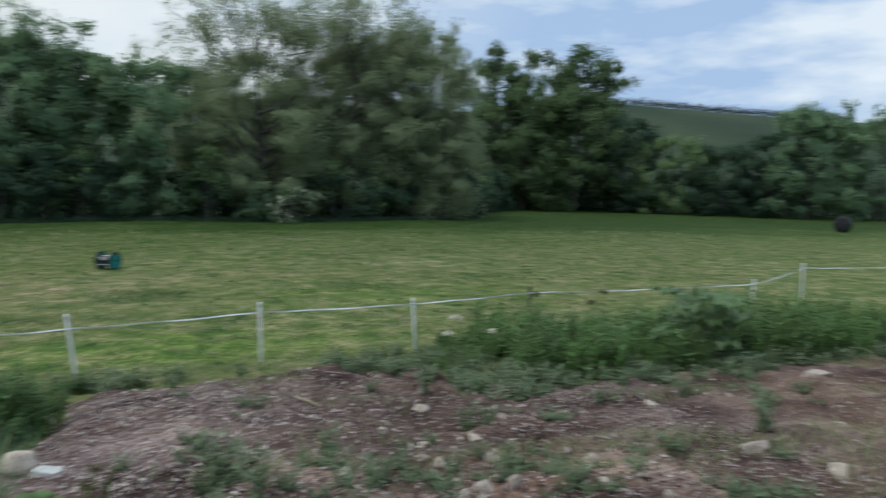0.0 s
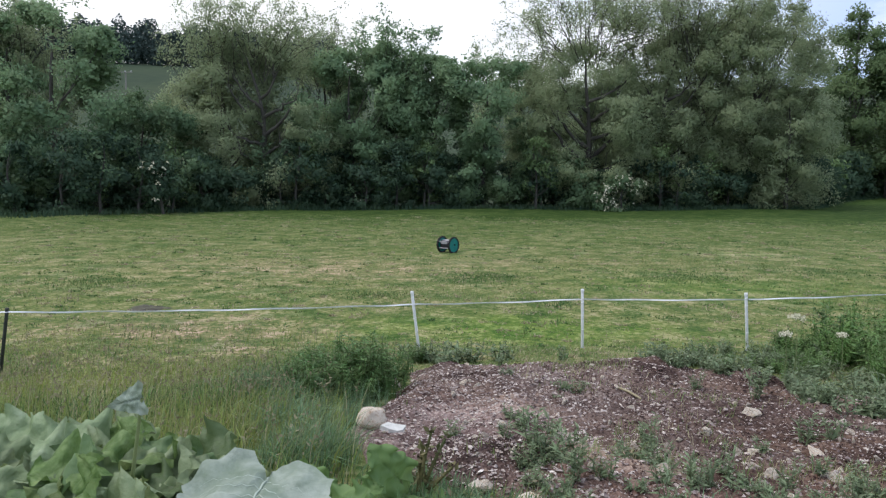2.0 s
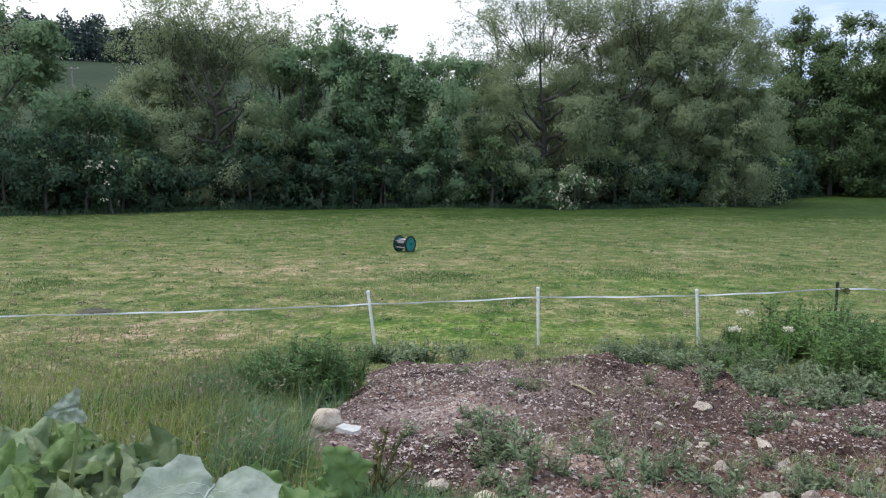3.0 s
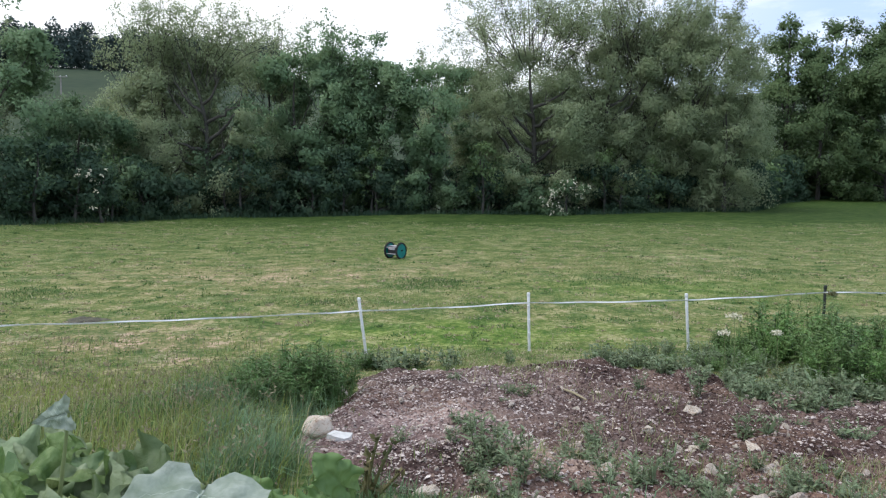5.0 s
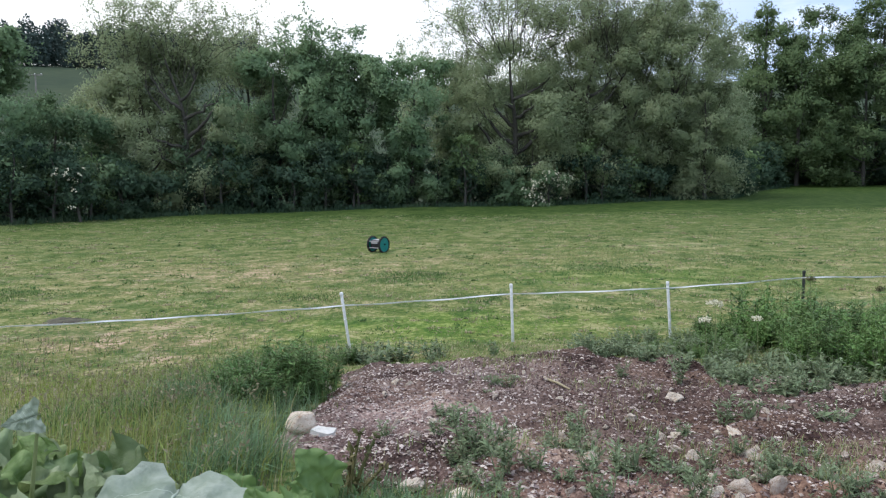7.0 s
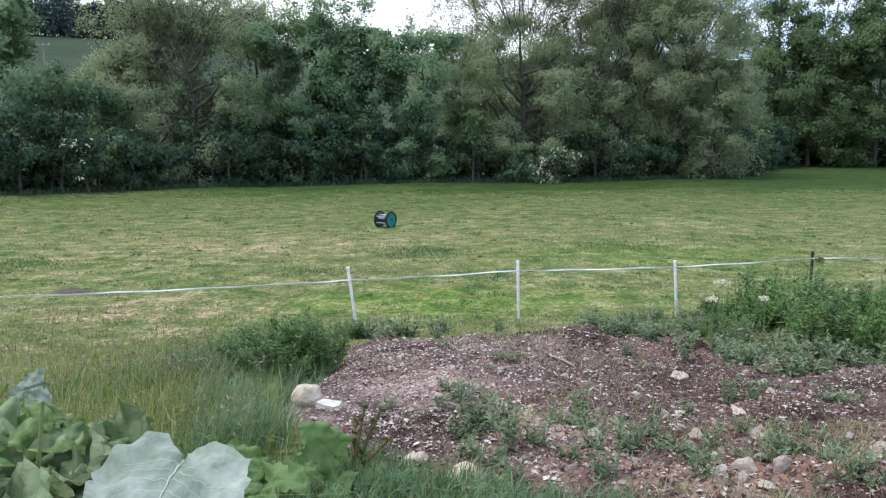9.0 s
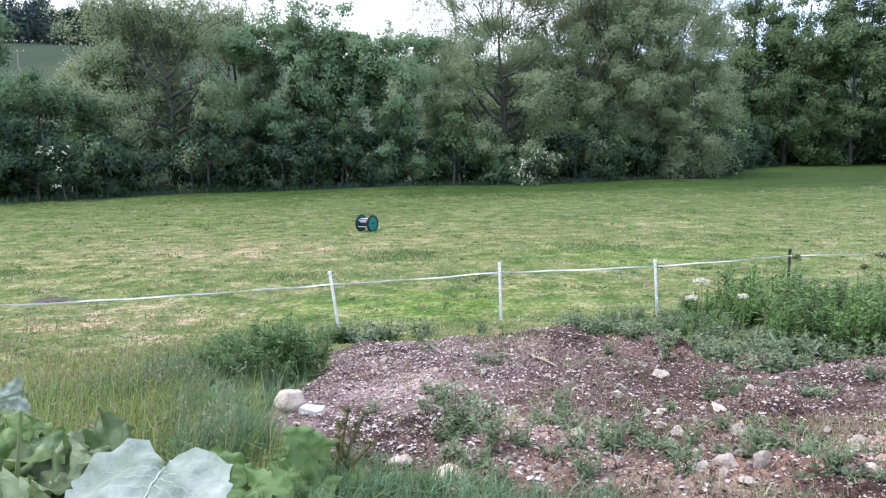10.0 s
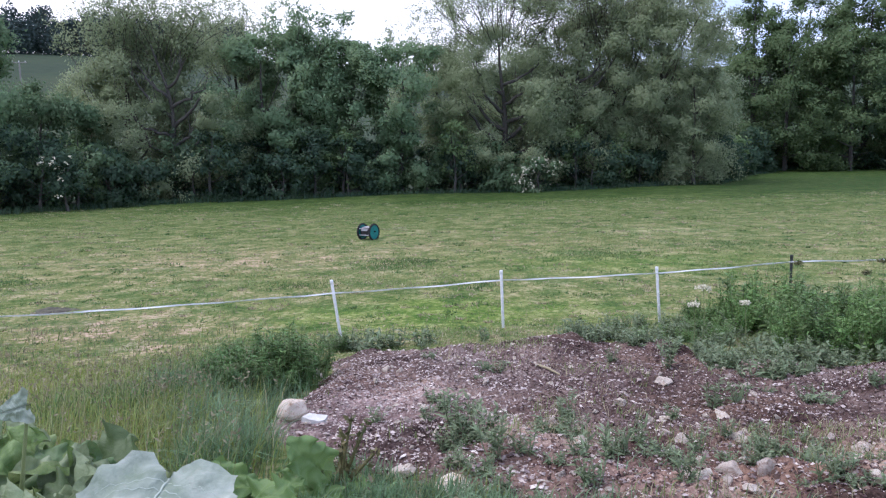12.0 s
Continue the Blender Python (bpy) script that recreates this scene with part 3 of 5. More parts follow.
# azimuth, distance, height, width, material, airy, low, label
ROUND = (0.7, 0.95, 1.0, 0.98, 0.85, 0.6, 0.2)
BROAD = (0.8, 1.0, 1.0, 0.98, 0.9, 0.78, 0.5)
TALL = (0.6, 0.85, 1.0, 0.9, 0.66, 0.38, 0.08)
TREES = [
    (-42.0, 62, 17.5, 11.0, M_ASH, 0.4, 0.04, ASH, TALL),
    (-37.4, 60, 17.5, 10.0, M_ASH, 0.75, 0.04, ASH, TALL),
    (-34.0, 57, 16.4, 9.0, M_WILLOW, 0.7, 0.06, WILLOW, TALL),
    (-31.4, 51, 13.0, 9.2, M_ASH, 0.05, 0.04, ASH, ROUND),
    (-26.0, 54, 7.9, 8.8, M_MIDSHRUB, 0.0, 0.02, "low dense hawthorn tree in the field hedge", ROUND),
    (-20.6, 56, 15.8, 9.0, M_WILLOW, 0.85, 0.04, WILLOW, ROUND),
    (-17.6, 54, 15.2, 9.6, M_WILLOW, 0.75, 0.06, "spreading willow with forked dark limbs in the hedge", ROUND),
    (-12.8, 60, 15.8, 9.0, M_WILLOW, 0.85, 0.06, WILLOW, TALL),
    (-11.0, 55, 11.6, 8.4, M_ASH, 0.0, 0.03, ASH, ROUND),
    (-8.4, 56, 15.2, 7.4, M_ASH, 0.55, 0.04, "ash tree with sparse leafy tip in the field hedge", TALL),
    (-4.6, 56, 12.2, 7.2, M_ASH, 0.0, 0.02, "green pointed hedge tree beside a gap", TALL),
    (-0.8, 55, 11.4, 8.6, M_ASH, 0.0, 0.02, ASH, ROUND),
    (1.8, 62, 15.6, 8.0, M_WILLOW, 0.7, 0.04, WILLOW, TALL),
    (6.9, 58.5, 19.2, 12.5, M_WILLOW, 1.0, 0.05, "large willow with dark upright trunk and open top", TALL),
    (8.0, 70, 13.2, 13.0, M_WILLOW, 0.1, 0.1, WILLOW, ROUND),
    (12.4, 62, 20.0, 12.0, M_WILLOW, 0.95, 0.03, WILLOW, ROUND),
    (15.2, 63, 20.6, 12.4, M_WILLOW, 0.85, 0.02, "massive rounded willow with olive leaves to the ground", ROUND),
    (18.5, 64, 18.6, 11.6, M_WILLOW, 0.3, 0.02, "rounded willow with olive leaves to the ground", BROAD),
    (20.9, 63, 10.2, 6.4, M_WILLOW, 0.0, 0.02, "low rounded willow with olive leaves to the ground", ROUND),
    (20.0, 71, 15.4, 10.0, M_WILLOW, 0.0, 0.05, WILLOW, ROUND),
    (24.9, 104, 23.2, 10.0, M_FARASH, 0.0, 0.06, ASH, ROUND),
    (28.2, 106, 22.9, 10.5, M_FARASH, 0.0, 0.06, ASH, ROUND),
    (31.8, 110, 25.2, 14.0, M_FARASH, 0.1, 0.06, ASH, ROUND),
    (27.0, 102, 17.5, 15.0, M_FARASH, 0.0, 0.03, ASH, ROUND),
    (31.0, 104, 17.0, 14.0, M_FARASH, 0.0, 0.03, ASH, ROUND),
    (34.6, 108, 13.4, 14.0, M_DARK, 0.0, 0.03, "dense dark hedge tree", ROUND),
    (38.2, 108, 10.8, 14.0, M_LIGHT, 0.0, 0.03, "low bushy maple in the far hedge", ROUND),
    (41.8, 108, 9.6, 13.0, M_DARK, 0.0, 0.03, "dense dark hedge tree", ROUND),
    (44.8, 106, 10.8, 12.0, M_DARK, 0.0, 0.03, "dense dark hedge tree", ROUND),
    (47.2, 106, 16.0, 11.5, M_ASH, 0.3, 0.05, ASH, ROUND),
    (51.5, 110, 15.5, 13.0, M_ASH, 0.3, 0.05, ASH, ROUND),
]
for i, (az, dist, ht, wd, mt, airy, low, lab, prof) in enumerate(TREES):
    far = dist > 90
    tree(polar(az, dist), ht, wd, mt, 100 + i, low=low, leaves=int((130 if far else 340) * wd * ht), leaf=0.28 if far else (0.172 if mt is M_WILLOW else 0.2),
         aspect=0.5 if mt is M_WILLOW else 0.7, droop=0.5 if mt is M_WILLOW else 0.25, airy=airy, label=lab, profile=prof, open_front={6.9: 0.9, -17.6: 2.3, -37.4: 1.5, 12.4: 1.2}.get(az, 0.0))

# shrubs that close the foot of the hedge, most with its shade in their leaf colour
rng = np.random.default_rng(77)
HEDGE = [(-46, 42), (-35, 38.5), (-24.5, 37.6), (-19, 43), (-14, 48.5), (0, 53.5), (13, 55), (24.5, 60.5), (28, 66), (33.5, 77), (46, 92), (58, 100), (76, 84), (92, 72)]
hp = np.array(HEDGE, float)
seg = np.concatenate([[0], np.cumsum(np.linalg.norm(np.diff(hp, axis=0), axis=1))])
k = 0
for row, (gap, tall) in enumerate(((2.1, 1.0), (2.9, 1.25))):
    s = 0.0
    while s < seg[-1]:
        x = float(np.interp(s, seg, hp[:, 0])) + rng.normal(0, 0.4)
        y = float(np.interp(s, seg, hp[:, 1])) + rng.uniform(0.5, 1.8) + row * 3.2
        far = y > 72
        ht = rng.uniform(2.2, 4.8) * tall * (1.2 if far else 1.0)
        r = rng.random()
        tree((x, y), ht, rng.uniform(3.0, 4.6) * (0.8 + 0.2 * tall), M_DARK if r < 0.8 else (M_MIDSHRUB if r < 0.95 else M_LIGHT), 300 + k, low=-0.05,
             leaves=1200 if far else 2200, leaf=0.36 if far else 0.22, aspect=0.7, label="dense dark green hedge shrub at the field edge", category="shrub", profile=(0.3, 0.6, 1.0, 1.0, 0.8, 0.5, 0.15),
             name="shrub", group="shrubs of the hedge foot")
        s += rng.uniform(0.8, 1.2) * gap * (1.6 if far else 1.0)
        k += 1

# added saplings: light leaf colour stands in for sunlit flecks and gaps
for x, y, ht in ((-20.3, 45.6, 4.6), (-12.9, 50.6, 5.0), (-5.0, 53.0, 4.8), (3.0, 53.6, 5.4), (12.4, 56.0, 5.0), (16.2, 57.4, 4.6)):
    tree((x, y), ht, 2.4, M_LIGHT, 960 + k, low=0.2, leaves=900, leaf=0.2, aspect=0.7, label="added sapling, its light green leaves standing for sunlit flecks in the hedge", category="shrub",
         name="sapling", group="saplings in the hedge")
    k += 1


def blossom(ob, n, size, seed):
    rng = np.random.default_rng(seed)
    crown = [c for c in ob.children if c.name.startswith("crown")][0]
    co = np.empty(len(crown.data.vertices) * 3, dtype=np.float32)
    crown.data.vertices.foreach_get("co", co)
    co = co.reshape(-1, 3)
    pick = co[rng.choice(len(co), n)]
    pick = pick * np.array([1, 0.6, 1]) + np.array([0, -0.75, 0.1])
    v, f = leaf_quads(rng, np.repeat(pick, 5, 0) + rng.normal(0, 0.06, (n * 5, 3)), size, 0.9, 0.0, 1.5)
    part("blossom", mesh_np("blossom", v, [f], M_BLOSSOM), ob, "creamy white flower heads")


ob = tree((9.1, 53.3), 2.4, 3.4, M_MIDSHRUB, 901, low=0.0, leaves=3000, leaf=0.2, aspect=0.6,
          label="elder bush with creamy white flower heads", category="shrub", name="elder_bush")
blossom(ob, 58, 0.115, 5)
ob = tree((-19.0, 41.4), 3.4, 2.0, M_DARK, 902, low=0.3, leaves=1500, leaf=0.18, aspect=0.6,
          label="pale flowering hawthorn bush in the hedge", category="shrub", name="hawthorn_bush")
blossom(ob, 18, 0.11, 6)

# dark wood along the ridge, and the hedge line on the hill
rng = np.random.default_rng(8)
pos = []
for az in np.arange(-44, -12, 0.35):
    d = rng.uniform(315, 335)
    x, y = polar(az, d)
    c = np.array([x, y, float(gz(x, y))])
    ht = rng.uniform(11, 19)
    pos.append(c + np.array([0, 0, ht * 0.46]) + (lambda o: o / np.linalg.norm(o, axis=1)[:, None] * rng.uniform(0.6, 1.05, (1000, 1)))(rng.normal(size=(1000, 3))) * np.array([3.6, 3.6, ht * 0.52]))
for x0 in np.arange(150, 420, 2.2):
    y0 = 318 + 0.1 * x0
    pos.append(np.array([x0, y0, float(gz(x0, y0)) + 1.5]) + rng.normal(size=(60, 3)) * np.array([1.4, 1.4, 0.9 + 0.5 * rng.random()]))
pos = np.concatenate(pos)
up = rng.normal(size=pos.shape) + np.array([0, -0.5, 1.2])
v, f, nr = leaf_tris(rng, pos, 0.95, 0.8, 0.1, up, up)
tagged(new("far_woods", mesh_np("far_woods", v, [f], M_FAR)), "dark wood on the hill ridge", "woods", kind="stuff")

# ---- fence ----
def lathe(profile, sides=14):
    """A turned form round z from (radius, height) pairs."""
    prof = np.asarray(profile, float)
    ang = np.linspace(0, 2 * np.pi, sides, endpoint=False)
    v = np.stack([prof[:, None, 0] * np.cos(ang), prof[:, None, 0] * np.sin(ang), np.repeat(prof[:, 1:2], sides, 1)], -1).reshape(-1, 3)
    i, j = np.meshgrid(np.arange(len(prof) - 1), np.arange(sides), indexing="ij")
    a, b = i * sides + j, i * sides + (j + 1) % sides
    return v, np.stack([a, b, b + sides, a + sides], -1).reshape(-1, 4)


def fence_post(x, y, top, lean_x, lean_y, material, label, r=0.021):
    z = float(gz(x, y))
    h = top - z
    root = new("fence_post")
    root.matrix_world = pose(x, y, z, lean_y, lean_x, 0)
    tagged(root, label, "fence post", group="posts of the tape fence")
    v, f = lathe([(r * 0.5, -0.12), (r, -0.1), (r, h - 0.05), (r * 0.99, h - 0.049)])
    part("shaft", mesh_np("shaft", v, [f], material, True), root)
    v, f = lathe([(r * 1.0, h - 0.055), (r * 1.18, h - 0.05), (r * 1.2, h - 0.012), (r * 0.9, h), (0.001, h + 0.003)])
    part("cap", mesh_np("cap", v, [f], material, True), root)
    for k in range(3):
        zz = h - 0.19 - 0.2 * k
        t = np.linspace(0, 1.6 * np.pi, 7)
        pts = np.stack([0.018 * np.cos(t), -r - 0.012 + 0.014 * np.sin(t), np.full(7, zz)], 1)
        v, f = tubes([(pts, np.full(7, 0.004))], 5)
        part("tape_clip", mesh_np("tape_clip", v, [f], material, True), root)
    return root


WHITE_POST = "white plastic step-in electric fence post in the grass"
DARK_POST = "dark green plastic step-in electric fence post in the grass"
POSTS = [(-6.13, 8.6, -0.1, 9.0, M_BLACKPOST, DARK_POST), (-1.06, 10.32, -0.07, -7.0, M_WHITE, WHITE_POST),
         (1.30, 10.6, -0.04, -1.6, M_WHITE, WHITE_POST), (3.73, 10.89, -0.09, -4.0, M_WHITE, WHITE_POST),
         (5.88, 11.16, 0.0, 0.5, M_BLACKPOST, DARK_POST), (11.4, 11.8, -0.06, 1.0, M_WHITE, WHITE_POST), (14.9, 13.8, 0.02, -1.0, M_WHITE, WHITE_POST)]
for x, y, top, lean_x, m_post, lab in POSTS:
    fence_post(x, y, top, lean_x, 0.0, m_post, lab)

TAPE_AT = [(-12.0, 8.2, -0.12), (-6.06, 8.56, -0.16), (-1.12, 10.28, -0.26), (1.28, 10.56, -0.18), (3.70, 10.85, -0.18), (5.88, 11.12, -0.1),
           (11.4, 11.76, -0.16), (14.9, 13.75, -0.1), (24.0, 14.4, -0.12)]
for i in range(len(TAPE_AT) - 1):
    a, b = np.array(TAPE_AT[i]), np.array(TAPE_AT[i + 1])
    ln = np.linalg.norm(b - a)
    n = int(ln / 0.05)
    t = np.linspace(0, 1, n)
    pts = a + (b - a) * t[:, None]
    pts[:, 2] -= 0.005 * ln * 4 * t * (1 - t) - 0.004 * np.sin(t * ln * 6 + i)
    tw = 1.0 + 0.5 * np.sin(t * ln * 2.3 + i * 1.7) + 0.25 * np.sin(t * ln * 9 + i)
    d = (b - a) / ln
    nrm = np.array([-d[1], d[0], 0])
    hw = 0.0095
    side = np.cos(tw - 1.0)[:, None] * np.array([0, 0, 1.0]) + np.sin(tw - 1.0)[:, None] * nrm
    th = np.cross(side, d)
    q = [pts + side * hw + th * 0.0012, pts - side * hw + th * 0.0012, pts - side * hw - th * 0.0012, pts + side * hw - th * 0.0012]
    v = np.stack(q, 1).reshape(-1, 3)
    k = np.arange(n - 1)[:, None] * 4
    f = np.concatenate([k + np.array([[c, (c + 1) % 4, 4 + (c + 1) % 4, 4 + c]]) for c in range(4)])
    tagged(new("fence_tape", mesh_np("fence_tape", v, [f], M_TAPE)), "white woven electric fence tape strung between posts", "fence tape",
           group="spans of fence tape")


# ---- wheeled machine in the field ----
def ring(r_out, r_in, w, sides=36):
    return lathe([(r_in, -w / 2), (r_out * 0.97, -w / 2), (r_out, -w / 2 * 0.7), (r_out, w / 2 * 0.7), (r_out * 0.97, w / 2), (r_in, w / 2), (r_in, -w / 2)], sides)


def box_mesh(name, size, material, bevel=0.01):
    bm = bmesh.new()
    bmesh.ops.create_cube(bm, size=1, matrix=Matrix.Diagonal((*size, 1)))
    bmesh.ops.bevel(bm, geom=list(bm.edges), offset=bevel, segments=2, affect="EDGES")
    return bm_mesh(name, bm, material, False)


MX, MY = -1.5, 24.2
MZ = float(gz(MX, MY))
robot = new("wheeled_machine")
robot.matrix_world = pose(MX, MY, MZ, 0, 0, -36)
tagged(robot, "small two-wheeled machine with teal discs and grey box body", "machine")
R = 0.27
for sgn in (-1, 1):
    at = Matrix.Translation((sgn * 0.24, 0, R - 0.015)) @ pose(0, 0, 0, 0, 90, 0)
    v, f = lathe([(0.001, -0.014), (0.06, -0.02), (0.07, -0.012), (R * 0.86, -0.012), (R * 0.86, 0.012), (0.07, 0.012), (0.06, 0.02), (0.001, 0.014)], 32)
    wheel = part("wheel", mesh_np("wheel", v, [f], M_TEAL), robot, "teal painted disc wheel", at)
    v, f = ring(R, R * 0.85, 0.06)
    part("tyre", mesh_np("tyre", v, [f], M_BLACK), wheel, "black rubber tyre")
    for k in range(16):
        a = k / 16 * 2 * math.pi
        part("tread_block", box_mesh("tread_block", (0.025, 0.035, 0.062), M_BLACK, 0.004), wheel,
             m=Matrix.Rotation(a, 4, "Z") @ Matrix.Translation((R, 0, 0)))
part("body", box_mesh("body", (0.40, 0.34, 0.24), M_BLACK, 0.025), robot, "black box body", pose(0, 0, R + 0.01))
part("panel", box_mesh("panel", (0.26, 0.02, 0.07), M_GREY, 0.006), robot, "pale grey panel", pose(-0.02, -0.175, R + 0.06))
part("lid", box_mesh("lid", (0.33, 0.26, 0.02), M_GREY, 0.006), robot, "pale grey lid", pose(0, 0, R + 0.135))
for zz in (-0.11, 0.1):
    v, f = tubes([(np.array([[-0.25, -0.2, R + zz], [0.25, -0.2, R + zz]]), np.array([0.012, 0.012]))], 8)
    part("bar", mesh_np("bar", v, [f], M_GREY, True), robot, "pale metal cross bar")
v, f = tubes([(np.array([[-0.3, 0, R], [0.3, 0, R]]), np.array([0.02, 0.02]))], 10)
part("axle", mesh_np("axle", v, [f], M_BLACK, True), robot)
v, f = tubes([(np.array([[0.1, 0.15, R + 0.05], [0.1, 0.3, R + 0.12], [0.1, 0.42, R + 0.1]]), np.array([0.014, 0.013, 0.01]))], 8)
part("arm", mesh_np("arm", v, [f], M_BLACK, True), robot)

# black wrapped bale far off in the field
v, f = lathe([(0.001, 0), (0.5, 0.0), (0.6, 0.05), (0.65, 0.16), (0.655, 0.6), (0.65, 1.1), (0.6, 1.2), (0.5, 1.25), (0.001, 1.26)], 28)
v = v + 0.02 * np.sin(v[:, [1, 2, 0]] * 14)
bale = new("bale", mesh_np("bale", v, [f], M_BLACK, True))
bale.matrix_world = pose(50.6, 43.3, float(gz(51.5, 43)) + 0.62, 0, 90, 35)
tagged(bale, "round bale wrapped in black plastic on the grass", "bale")

# ---- power line pole on the hill ----
px, py = polar(-26.9, 148)
pz = float(gz(px, py))
pole = new("utility_pole")
pole.location = (px, py, pz)
tagged(pole, "weathered wooden power pole with a cross arm on the hill", "utility pole")
ptop = 1.6 + 0.1205 * 148 - pz
v, f = tubes([(np.array([[0, 0, -0.5], [0, 0, ptop * 0.5], [0, 0, ptop]]), np.array([0.17, 0.14, 0.11]))], 10)
part("shaft", mesh_np("shaft", v, [f], M_POLE, True), pole)
part("cross_arm", box_mesh("cross_arm", (2.6, 0.14, 0.16), M_POLE, 0.02), pole, m=pose(0, -0.15, ptop - 0.25))
for k in (-1.1, 0, 1.1):
    v, f = lathe([(0.05, 0), (0.07, 0.06), (0.04, 0.1), (0.07, 0.15), (0.03, 0.2), (0.001, 0.21)], 8)
    part("insulator", mesh_np("insulator", v, [f], M_WHITE, True), pole, m=pose(k, -0.15, ptop - 0.17))


# ---- stones and litter on the earth ----
def stone_mesh(seed, fine=2):
    bm = bmesh.new()
    bmesh.ops.create_icosphere(bm, subdivisions=fine, radius=0.5)
    r = random.Random(seed)
    off = Vector((r.uniform(-9, 9), r.uniform(-9, 9), r.uniform(-9, 9)))
    cuts = [(Vector((r.uniform(-1, 1), r.uniform(-1, 1), r.uniform(-0.6, 1))).normalized(), r.uniform(0.2, 0.4)) for _ in range(10)]
    for vtx in bm.verts:
        for nrm, d in cuts:
            over = vtx.co.dot(nrm) - d
            if over > 0:
                vtx.co -= nrm * over
        vtx.co *= 1 + 0.3 * noise.noise(vtx.co * 3 + off) + 0.14 * noise.noise(vtx.co * 8 + off)
    return bm_mesh("stone", bm, M_STONE, False)


STONE_MESHES = [stone_mesh(k) for k in range(9)]
LARGE_STONES = [stone_mesh(20 + k, 3) for k in range(9)]
rng = np.random.default_rng(40)


def stone(x, y, w, h, k, label="pale limestone lump lying on bare earth"):
    ob = new("stone", (LARGE_STONES if w > 0.1 else STONE_MESHES)[k % 9])
    ob.matrix_world = pose(x, y, surface(x, y) + h * 0.2, rng.uniform(-12, 12), rng.uniform(-12, 12), rng.uniform(0, 360)) @ Matrix.Diagonal((w * 1.25, w * rng.uniform(0.55, 1.05), h * 1.45, 1))
    return tagged(ob, label, "stone", group="stones on the earth")


HEAP_STONES = [(-0.06, 5.35, 0.07, 0.06), (0.07, 5.39, 0.07, 0.04), (-0.16, 6, 0.09, 0.03), (-0.22, 5.83, 0.06, 0.07), (-0.37, 6.73, 0.08, 0.05),
               (-0.3, 7.48, 0.08, 0.07), (1.01, 5.27, 0.14, 0.05), (0.52, 5.56, 0.18, 0.06), (0.62, 4.58, 0.1, 0.04), (0.14, 4.84, 0.07, 0.06),
               (0.97, 6.02, 0.06, 0.04), (0.63, 6.37, 0.06, 0.05), (-0.1, 4.39, 0.17, 0.06), (0.23, 4.14, 0.23, 0.06), (1.12, 4.69, 0.12, 0.07),
               (1.08, 7.77, 0.07, 0.04), (1.17, 7.82, 0.06, 0.04), (0.84, 4.05, 0.1, 0.04)]
LOW_STONES = [(0.34, 4.39, 0.08, 0.04), (0.93, 4.09, 0.07, 0.03), (2.3, 6.52, 0.14, 0.09), (2.3, 6.97, 0.08, 0.04), (2.38, 6.87, 0.08, 0.04),
               (2.91, 6.2, 0.1, 0.08), (2.8, 5.79, 0.07, 0.05), (2.68, 5.49, 0.03, 0.04), (2.59, 5.52, 0.03, 0.04), (1.61, 5.5, 0.11, 0.06),
               (1.26, 5.28, 0.07, 0.05), (1.74, 5.2, 0.08, 0.05), (1.86, 5.22, 0.12, 0.06), (2.38, 5.41, 0.22, 0.06), (1.75, 4.94, 0.13, 0.04),
               (1.83, 4.79, 0.12, 0.05), (2.2, 4.74, 0.13, 0.06), (1.84, 4.06, 0.18, 0.1)]
EDGE_STONES = [(2.01, 3.97, 0.16, 0.11), (1.61, 3.91, 0.15, 0.07), (1.73, 3.83, 0.08, 0.05), (1.82, 3.73, 0.1, 0.04), (2.03, 4.26, 0.1, 0.04),
               (1.78, 4.34, 0.12, 0.04), (2.83, 4.71, 0.07, 0.04), (2.96, 4.55, 0.13, 0.07), (2.59, 3.86, 0.16, 0.05), (1.62, 4.22, 0.07, 0.03),
               (2.53, 4.28, 0.04, 0.03), (1.03, 3.78, 0.05, 0.03), (1.07, 3.83, 0.06, 0.03), (2.31, 5, 0.03, 0.02), (2.67, 5.14, 0.05, 0.03),
               (1.37, 5.36, 0.06, 0.03), (-1.06, 7.6, 0.18, 0.13)]
FAR_STONES = [(2.31, 8.87, 0.14, 0.08), (1.25, 7.38, 0.07, 0.05), (2.78, 9.01, 0.22, 0.08), (4.12, 4.16, 0.22, 0.09), (6.96, 6.13, 0.3, 0.1),
               (4.24, 5.59, 0.13, 0.08), (4.27, 3.54, 0.17, 0.09)]
for k, (x, y, w, h) in enumerate(HEAP_STONES + LOW_STONES + EDGE_STONES + FAR_STONES):
    stone(x, y, w, h, k)
for k in range(250):
    x, y = rng.uniform(-0.9, 6.5), rng.uniform(3.2, 9.0)
    if dirt_mask(x, y) > 0.6:
        w = 0.025 + 0.07 * rng.random() ** 2.4
        stone(x, y, w, w * rng.uniform(0.4, 0.7), k, "small pale stone on bare earth")
ob = stone(-0.94, 5.66, 0.34, 0.16, 5, "buff limestone boulder at the edge of the earth")
ob.name = "boulder"
bm = bmesh.new()
bmesh.ops.create_icosphere(bm, subdivisions=3, radius=0.5)
for nrm, d in ((Vector((0.1, 0.2, 1)), 0.33), (Vector((-0.8, -0.5, 0.5)), 0.36), (Vector((0.7, -0.6, 0.4)), 0.38), (Vector((0.2, -1, 0.1)), 0.37), (Vector((1, 0.3, 0)), 0.42), (Vector((-1, 0.4, 0.2)), 0.4)):
    nrm.normalize()
    for vtx in bm.verts:
        vtx.co -= nrm * max(0.0, vtx.co.dot(nrm) - d) * 0.9
for vtx in bm.verts:
    vtx.co *= 1 + 0.12 * noise.noise(vtx.co * 3.1) + 0.05 * noise.noise(vtx.co * 9)
